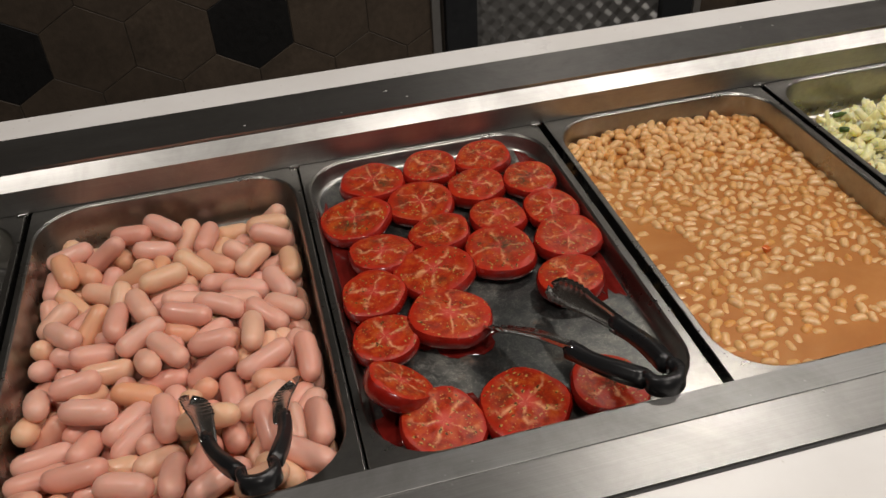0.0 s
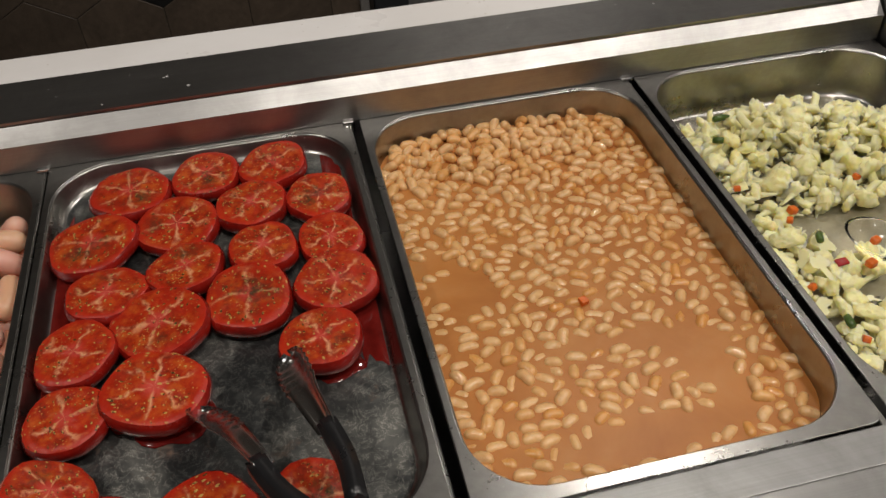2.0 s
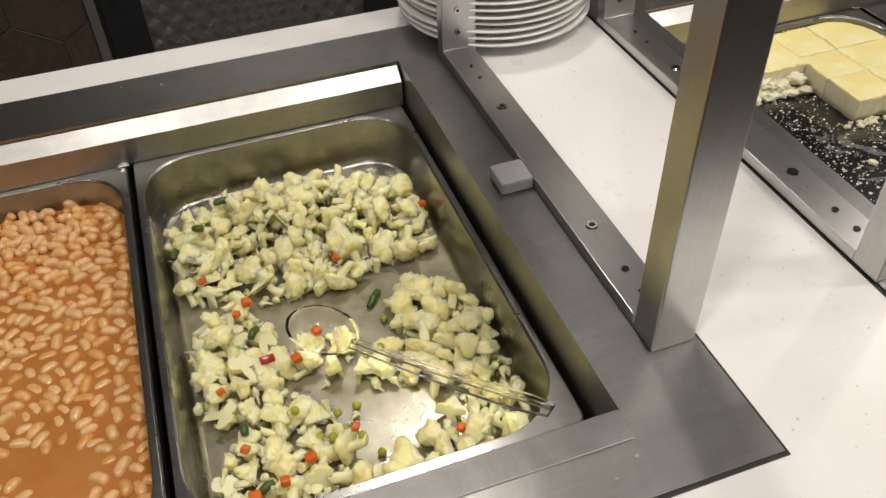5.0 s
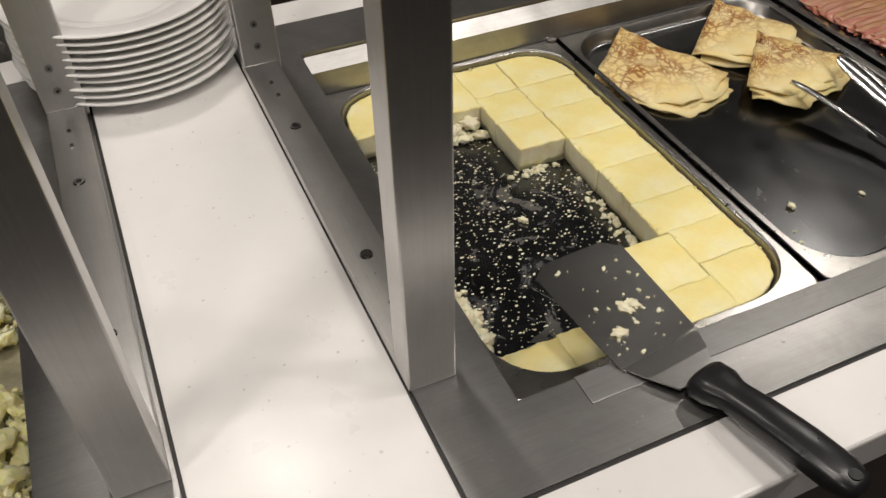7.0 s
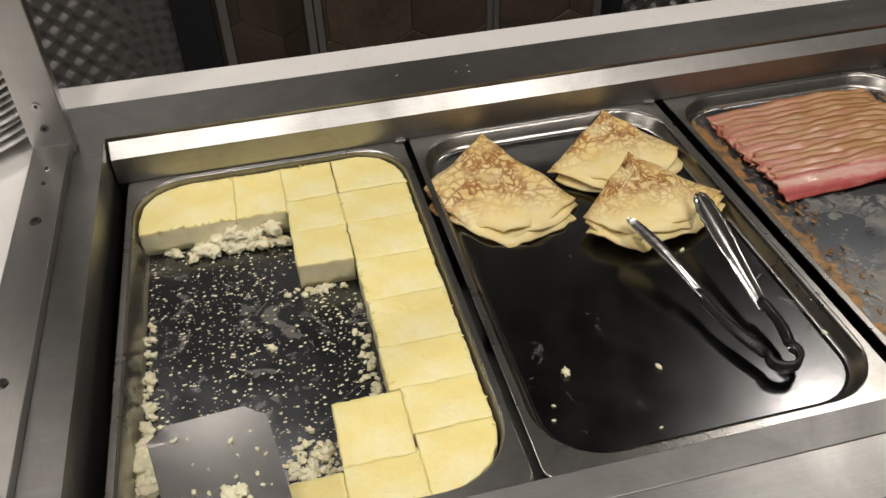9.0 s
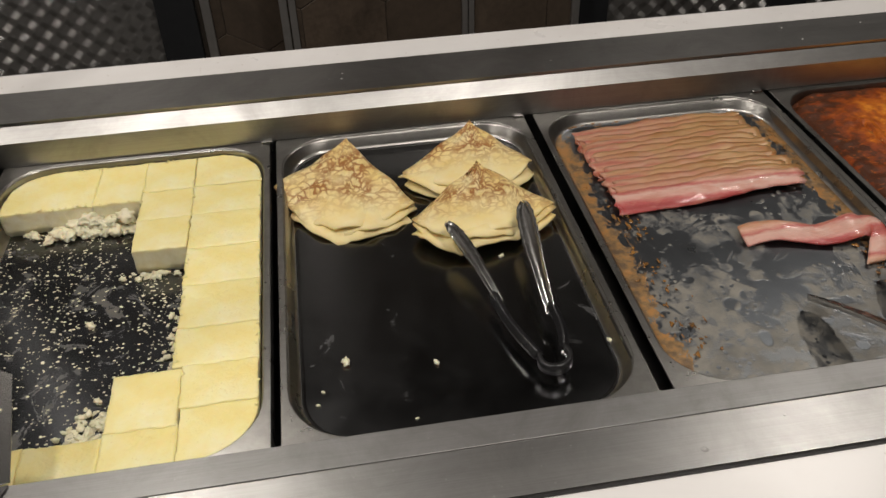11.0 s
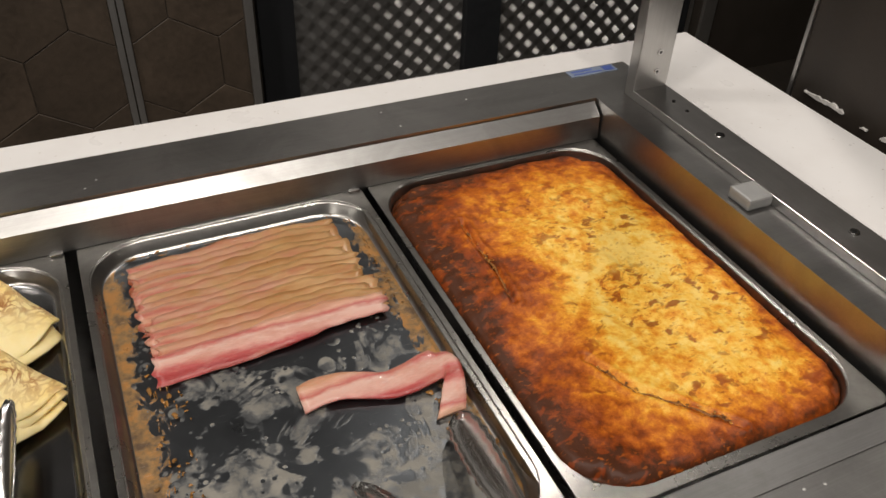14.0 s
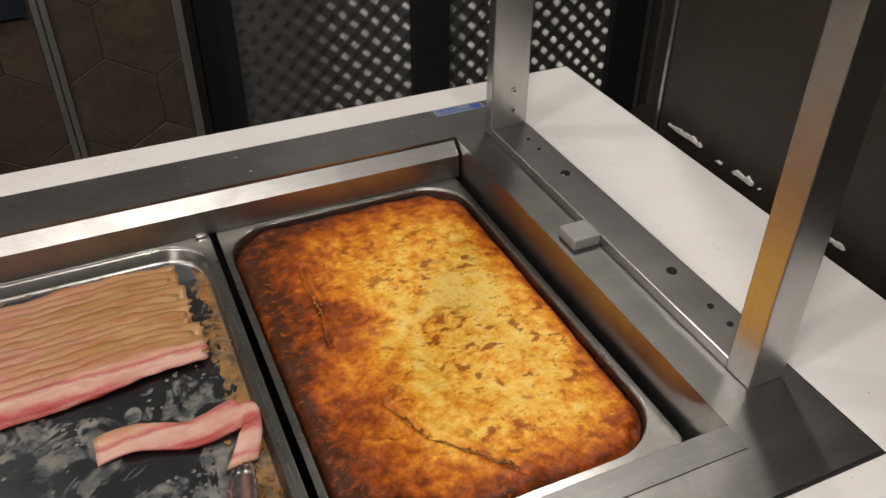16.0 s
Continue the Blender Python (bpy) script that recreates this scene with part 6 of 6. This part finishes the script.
# ---- utensils and tableware ----
def tongs(hinge, arms, label, width=0.017, bulk=0.012):
    """Sprung serving tongs: hinge, and for each arm the handle's end and the tip."""
    base = empty("serving_tongs", Matrix.Translation(hinge), label, "tongs", "serving tongs")
    h = Vector(hinge)
    mid = (Vector(arms[0][0]) + Vector(arms[1][0])) / 2 - h
    ahead = mid.normalized()
    across = (Vector(arms[1][0]) - Vector(arms[0][0])).normalized()
    across = (across - ahead * across.dot(ahead)).normalized()
    flat = ahead.cross(across).normalized()
    # spring loop at the hinge
    loop = []
    rad = 0.014
    for a in np.linspace(-125, 125, 15):
        loop.append(ahead * (rad - rad * math.cos(radians(a))) * 0.9 + across * rad * math.sin(radians(a)))
    part("hinge_loop", strap(bmesh.new(), loop, width * 0.95, bulk * 0.5, flat), "black_plastic", base, smooth=True)
    part("spring", strap(bmesh.new(), [p * 0.86 + ahead * 0.002 for p in loop], width * 0.7, 0.001, flat), "steel_shiny", base, smooth=True)
    for sgn, (grip, tip) in zip((-1, 1), arms):
        g0 = ahead * rad * 1.35 + across * sgn * rad * 0.85
        g1, tp = Vector(grip) - h, Vector(tip) - h
        pts = [g0 + (g1 - g0) * k / 8 + across * sgn * 0.004 * math.sin(math.pi * k / 8) for k in range(9)]
        d = (tp - g1).normalized()
        s0 = (flat - d * flat.dot(d)).normalized()
        o0 = d.cross(s0)
        # a hollowed blade, turned a little about its length, with a scalloped edge and a round end
        s1 = s0 * math.cos(1.1) + o0 * sgn * math.sin(1.1)
        out = d.cross(s1)
        loops = []
        for k in range(41):
            u = k / 40
            w = width * (0.42 + 0.26 * min(1, u / 0.5) + 0.14 * math.sin(math.pi * max(0, u - 0.4) / 0.6))
            if u > 0.5:
                w += width * 0.05 * math.sin((u - 0.5) * 75)
            w *= math.sqrt(max(0.02, 1 - max(0, (u - 0.86) / 0.14) ** 2))
            c = g1.lerp(tp, u) - d * 0.012 * (1 - u) + out * sgn * bulk * 0.30 * math.sin(math.pi * u)
            row = [c + s1 * w * q + out * sgn * bulk * 0.42 * (q * q - 0.5) for q in (-1, -0.66, -0.33, 0, 0.33, 0.66, 1)]
            loops.append(row + [p + out * sgn * 0.0013 for p in row[::-1]])
        part("arm", lofted(bmesh.new(), loops), "steel_tongs", base, "scalloped stainless steel arm", True)
        grip_bm = strap(bmesh.new(), pts, [width * (0.85 + 0.12 * math.sin(k * 0.9)) for k in range(9)], bulk, flat)
        bmesh.ops.bevel(grip_bm, geom=[e for e in grip_bm.edges if len(e.link_faces) == 2 and e.calc_face_angle(0) > 0.8], offset=0.0028, segments=2, affect="EDGES")
        part("grip", grip_bm, "black_plastic", base, "ribbed black plastic grip", True)
    return base


# on the tomatoes, the sausages, the pancakes and the bacon
tongs((0.172, 0.452, 0.912), (((0.113, 0.537, 0.888), (0.064, 0.624, 0.846)), ((0.165, 0.556, 0.888), (0.143, 0.653, 0.858))), "steel tongs with black grips resting on the tomato pan", 0.018, 0.015)
tongs((-0.162, 0.449, 0.915), (((-0.207, 0.532, 0.886), (-0.222, 0.596, 0.869)), ((-0.141, 0.537, 0.886), (-0.130, 0.588, 0.869))), "steel tongs with black grips stuck into the sausages", 0.016, 0.011)
tongs((1.847, 0.533, 0.850), (((1.808, 0.640, 0.853), (1.780, 0.743, 0.869)), ((1.858, 0.612, 0.855), (1.867, 0.759, 0.873))), "steel tongs with black grips lying in the pancake pan", 0.0125, 0.009)
tongs((2.206, 0.322, 0.915), (((2.136, 0.424, 0.911), (2.112, 0.583, 0.846)), ((2.193, 0.432, 0.913), (2.216, 0.614, 0.852))), "steel tongs with black grips lying across the bacon pan's edge", 0.019, 0.013)

# spatula in the egg pan
turner = empty("spatula", pose(1.375, 0.42, 0.905), "wide steel spatula with a black plastic handle on the egg pan", "spatula")
inv = Matrix.Translation((-1.375, -0.42, -0.905))
corner = [Vector(p) for p in ((1.3145, 0.5455, 0.9240), (1.4002, 0.5500, 0.9255), (1.4150, 0.4490, 0.9060), (1.3380, 0.4330, 0.9055))]
bm = bmesh.new()
rows = []
for k in range(9):
    v = k / 8
    rows.append([(corner[0].lerp(corner[3], v)).lerp(corner[1].lerp(corner[2], v), u / 6) + (corner[2] - corner[1]) * 0.10 * max(0, abs(u - 3) - 2) * max(0, 1 - 8 * v) for u in range(7)])
loops = []
for row in rows:
    loops.append([inv @ p for p in row] + [inv @ (p - Vector((0, 0, 0.0012))) for p in row[::-1]])
blade = part("blade", lofted(bm, loops), "steel_spatula", turner, "thin steel blade with egg scraps")
neck0, neck1 = (corner[2] + corner[3]) / 2, Vector((1.381, 0.402, 0.910))
bm = strap(bmesh.new(), [inv @ neck0, inv @ (neck0.lerp(neck1, 0.5) + Vector((0, 0, 0.001))), inv @ neck1], [0.076, 0.058, 0.034], 0.0016, (1, 0.12, 0))
# darker steel than the blade: the neck's dark reflection put into its colour
part("neck", bm, "steel_dark", turner)
h0, h1 = Vector((1.384, 0.402, 0.913)), Vector((1.410, 0.274, 0.929))
ln = (h1 - h0).length
loops = []
for u, w, t in ((0.0, 0.0165, 0.009), (0.03, 0.019, 0.011), (0.12, 0.0185, 0.011), (0.2, 0.0142, 0.0095), (0.24, 0.0138, 0.0095), (0.4, 0.015, 0.010), (0.65, 0.0155, 0.0105), (0.88, 0.0155, 0.010), (0.97, 0.012, 0.008), (1.0, 0.006, 0.004)):
    p = h0.lerp(h1, u) + Vector((0, 0, 0.004 * math.sin(math.pi * u)))
    d = (h1 - h0).normalized()
    s = d.cross(Vector((0, 0, 1))).normalized()
    up_ = s.cross(d)
    loops.append([inv @ (p + s * w * math.copysign(abs(math.cos(a)) ** 0.7, math.cos(a)) + up_ * t * math.copysign(abs(math.sin(a)) ** 0.7, math.sin(a))) for a in np.linspace(0, 2 * math.pi, 17)[:-1]])
grip = part("handle", lofted(bmesh.new(), loops), "black_plastic", turner, "moulded black plastic handle", True)
p = inv @ (h0.lerp(h1, 0.93) + Vector((0, 0, 0.0098)))
part("hanging_hole", disc(bmesh.new(), Matrix.Translation(p) @ pose(0, 0, 0, -6, 0, 0), 0.0045, 0.0012, 14), "screw_dark", grip)
g = rng(71)
for k in range(46):
    u, v = g.uniform(0.06, 0.94), (g.uniform(0.5, 0.97) if k < 34 else g.uniform(0.05, 0.5))
    p = (corner[0].lerp(corner[3], v)).lerp(corner[1].lerp(corner[2], v), u)
    ob = new("egg_scrap", crumbs[k % 4])
    s = 0.75 * g.uniform(0.15, 0.75) if k > 2 else 1.5
    ob.matrix_world = Matrix.Translation(p + Vector((0, 0, 0.0008))) @ pose(0, 0, 0, -10, 0, g.random() * 360) @ Matrix.Diagonal((s, s, s * 0.5, 1))
    tagged(ob, "small wet egg scrap on the spatula blade", "egg scrap", "egg scraps")

# clear plastic serving spoon in the vegetables
spoon = empty("serving_spoon", pose(0.735, 0.682, 0.80), "clear plastic serving spoon lying in the vegetable pan", "spoon")
inv = Matrix.Translation((-0.735, -0.682, -0.80))
tail, head = Vector((0.882, 0.487, 0.868)), Vector((0.757, 0.652, 0.824))
d = Vector((head.x - tail.x, head.y - tail.y, 0)).normalized()
s = Vector((-d.y, d.x, 0))
centre = Vector((0.735, 0.684, 0.800))
loops = []
for q, dz in ((0.08, 0.0), (0.4, 0.002), (0.7, 0.007), (0.92, 0.015), (1.0, 0.019), (0.965, 0.0195), (0.88, 0.0165), (0.66, 0.009), (0.38, 0.004), (0.08, 0.002)):
    loops.append([inv @ (centre + d * 0.040 * q * math.cos(a) + s * 0.029 * q * math.sin(a) + Vector((0, 0, dz))) for a in np.linspace(0, 2 * math.pi, 25)[:-1]])
part("bowl", lofted(bmesh.new(), loops), "clear_plastic", spoon, smooth=True)
pts = [inv @ (head.lerp(tail, k / 10) + Vector((0, 0, -0.004 * math.sin(math.pi * k / 10)))) for k in range(11)]
bm = strap(bmesh.new(), pts, [0.012, 0.012, 0.0125, 0.0135, 0.0145, 0.0155, 0.0165, 0.0175, 0.018, 0.018, 0.013], 0.0035, s)
part("handle", bm, "clear_plastic", spoon)
bm = strap(bmesh.new(), [p + Vector((0, 0, 0.003)) for p in pts], [0.003] * 11, 0.004, s)
part("rib", bm, "clear_plastic", spoon)

for piece in spoon.children:
    piece.visible_shadow = False

# stack of plates between the brackets
PX, PY, PR = 1.072, 1.082, 0.124


def plate_mesh():
    bm = bmesh.new()
    prof = [(0.0, 0.0035), (0.058, 0.0035), (0.066, 0.001), (0.070, 0.0), (0.073, 0.0015), (0.080, 0.007), (0.100, 0.0125), (0.121, 0.0155), (0.1238, 0.0165), (0.124, 0.0178), (0.1228, 0.0186), (0.118, 0.018), (0.100, 0.0155), (0.084, 0.0115), (0.074, 0.0072), (0.066, 0.0062), (0.0, 0.006)]
    loops = [[(max(r, 0.0005) * math.cos(a), max(r, 0.0005) * math.sin(a), z) for a in np.linspace(0, 2 * math.pi, 49)[:-1]] for r, z in prof]
    lofted(bm, loops)
    me = bpy.data.meshes.new("plate")
    bm.to_mesh(me)
    bm.free()
    me.polygons.foreach_set("use_smooth", [True] * len(me.polygons))
    me.materials.append(M["china"])
    return me


plate = plate_mesh()
g = rng(3)
for k in range(10):
    ob = new("plate", plate)
    ob.matrix_world = pose(PX + g.normal() * 0.0012, PY + g.normal() * 0.0012, TOP + 0.0088 * k, 0, 0, g.random() * 360)
    tagged(ob, "white china dinner plate in a stack", "plate", "stacked plates")

# blue label on the surround, chipped plaster by the wall
lab = tagged(boxed("label_plate", (2.600, 2.676, 1.062, 1.081, TOP + 0.0032, TOP + 0.0042), "blue_label", bevel=0.0003), "small blue printed label stuck on the steel", "label")
for x0, x1, y0, y1 in ((2.606, 2.640, 1.073, 1.077), (2.606, 2.652, 1.066, 1.069), (2.656, 2.672, 1.065, 1.078)):
    boxed("print", (x0, x1, y0, y1, TOP + 0.0042, TOP + 0.0045), "pale_label", lab)
g = rng(8)
for y0, y1, z0, h in ((0.848, 0.918, 0.899, 0.010), (0.806, 0.816, 0.896, 0.006), (0.748, 0.784, 0.896, 0.011), (0.60, 0.63, 0.897, 0.009), (0.735, 0.738, 0.899, 0.003)):
    bm = bmesh.new()
    n = max(4, int((y1 - y0) / 0.005))
    top = [z0 + h * (0.35 + 0.65 * g.random()) * math.sin(math.pi * (i + 0.6) / (n + 1.2)) ** 0.4 for i in range(n + 1)]
    bot = [z0 + h * 0.25 * g.random() for i in range(n + 1)]
    outline_ = [(y0 + (y1 - y0) * i / n, z) for i, z in enumerate(bot)] + [(y0 + (y1 - y0) * i / n, z) for i, z in reversed(list(enumerate(top)))]
    lofted(bm, [[(x, y, z) for y, z in outline_] for x in (RIGHT_X - 0.004, RIGHT_X + 0.014)])
    tagged(part("plaster_chip", bm, "plaster"), "chipped white plaster patch at the tiled wall's foot", "plaster chip", "plaster chips", "structure")

# chalkboard on the tiled pillar, with a few strokes of writing
board = tagged(boxed("chalkboard", (1.761, 2.061, PILLAR_Y - 0.014, PILLAR_Y - 0.002, 0.722, 0.942), "slate", bevel=0.001), "small dark blue chalkboard with white script on the tiled pillar", "chalkboard")
for sx, sz, turn in ((-0.067 - 0.012, 0.020, 0.0), (-0.067 - 0.040, 0.022, 0.6), (-0.067 - 0.075, 0.022, 0.2)):
    path = [(2.061 + sx + 0.013 * math.cos(turn + a) + 0.002 * a, PILLAR_Y - 0.0148, 0.712 + sz + 0.012 * math.sin(turn + a)) for a in np.linspace(0.8, 5.6, 14)]
    part("stroke", tube(bmesh.new(), path, 0.0016, 5, 0.5, (0, 1, 0)), "chalk", board, "white chalk stroke")

# droplets on the front steel
g = rng(12)
bm = bmesh.new()
for x, y, r in [(2.075, 0.380, 0.0035), (1.910, 0.388, 0.003)] + [(g.uniform(-0.3, 2.6), g.choice([g.uniform(0.38, 0.44), g.uniform(1.01, 1.07)]), 0.0006 + 0.0014 * g.random() ** 2) for k in range(90)]:
    if 1.0 < x < 1.19:
        continue
    n = 8
    base_, mid_ = ([bm.verts.new((x + r * s * math.cos(a), y + r * s * 0.8 * math.sin(a), TOP + 0.003 + z)) for a in np.linspace(0, 6.283, n + 1)[:-1]] for s, z in ((1, 0.0001), (0.7, r * 0.3)))
    for i in range(n):
        bm.faces.new((base_[i], base_[(i + 1) % n], mid_[(i + 1) % n], mid_[i]))
    bm.faces.new(mid_)
tagged(part("water_drops", bm, "drop", smooth=True), "dried drops and splashes on the brushed steel", "drops", kind="stuff")

# ---- hexagonal wall tiles ----
def hex_tiles(x0, x1, z0, z1, y, parent, black, flip=False, skin="tile_brown"):
    """Pointy hexagons cut to a rectangle; flip lays them on a wall that faces west."""
    w, gap = 0.231, 0.0012
    side = w / math.sqrt(3)
    keep = [(x0, z0), (x1, z0), (x1, z1), (x0, z1)]
    g = rng(int(abs(x0) * 100) + 7)
    for row in range(-1, int(z1 / (1.5 * side)) + 2):
        for col in range(-9, 18):
            cx, cz = -0.104 + col * w + (w / 2 if row % 2 else 0), 0.455 + (row - 2) * 1.5 * side
            poly = [(cx + (side - gap) * math.sin(radians(a)), cz - (side - gap) * math.cos(radians(a))) for a in range(0, 360, 60)]
            poly = clip_poly(poly, keep)
            if len(poly) < 3:
                continue
            proud = 0.0008 + 0.0016 * g.random()
            mx, mz = sum(p[0] for p in poly) / len(poly), sum(p[1] for p in poly) / len(poly)
            loops = []
            for f, dy in ((1.0, 0.0015), (1.0, 0.0), (0.988, -proud)):
                if flip:
                    loops.append([(y + dy, mx + (p[0] - mx) * f, mz + (p[1] - mz) * f) for p in poly])
                else:
                    loops.append([(mx + (p[0] - mx) * f, y + dy, mz + (p[1] - mz) * f) for p in poly])
            dark = any(abs(cx - bx) < 0.06 and abs(cz - bz) < 0.06 for bx, bz in black)
            part("tile", lofted(bmesh.new(), loops), "tile_black" if dark else skin, parent)


BLACK = [(-0.104, 0.455), (-0.797, 0.455), (0.0115, 0.655)]
hex_tiles(-1.6, 0.440, 0.0, 1.1, WALL_Y, wall_back, BLACK)
hex_tiles(1.368, 1.575, 0.0, 1.1, WALL_Y, wall_back, [])
hex_tiles(1.617, 2.072, 0.0, 1.1, PILLAR_Y, pillar, [])
hex_tiles(2.110, 2.392, 0.0, 1.1, PILLAR_Y, pillar, [])
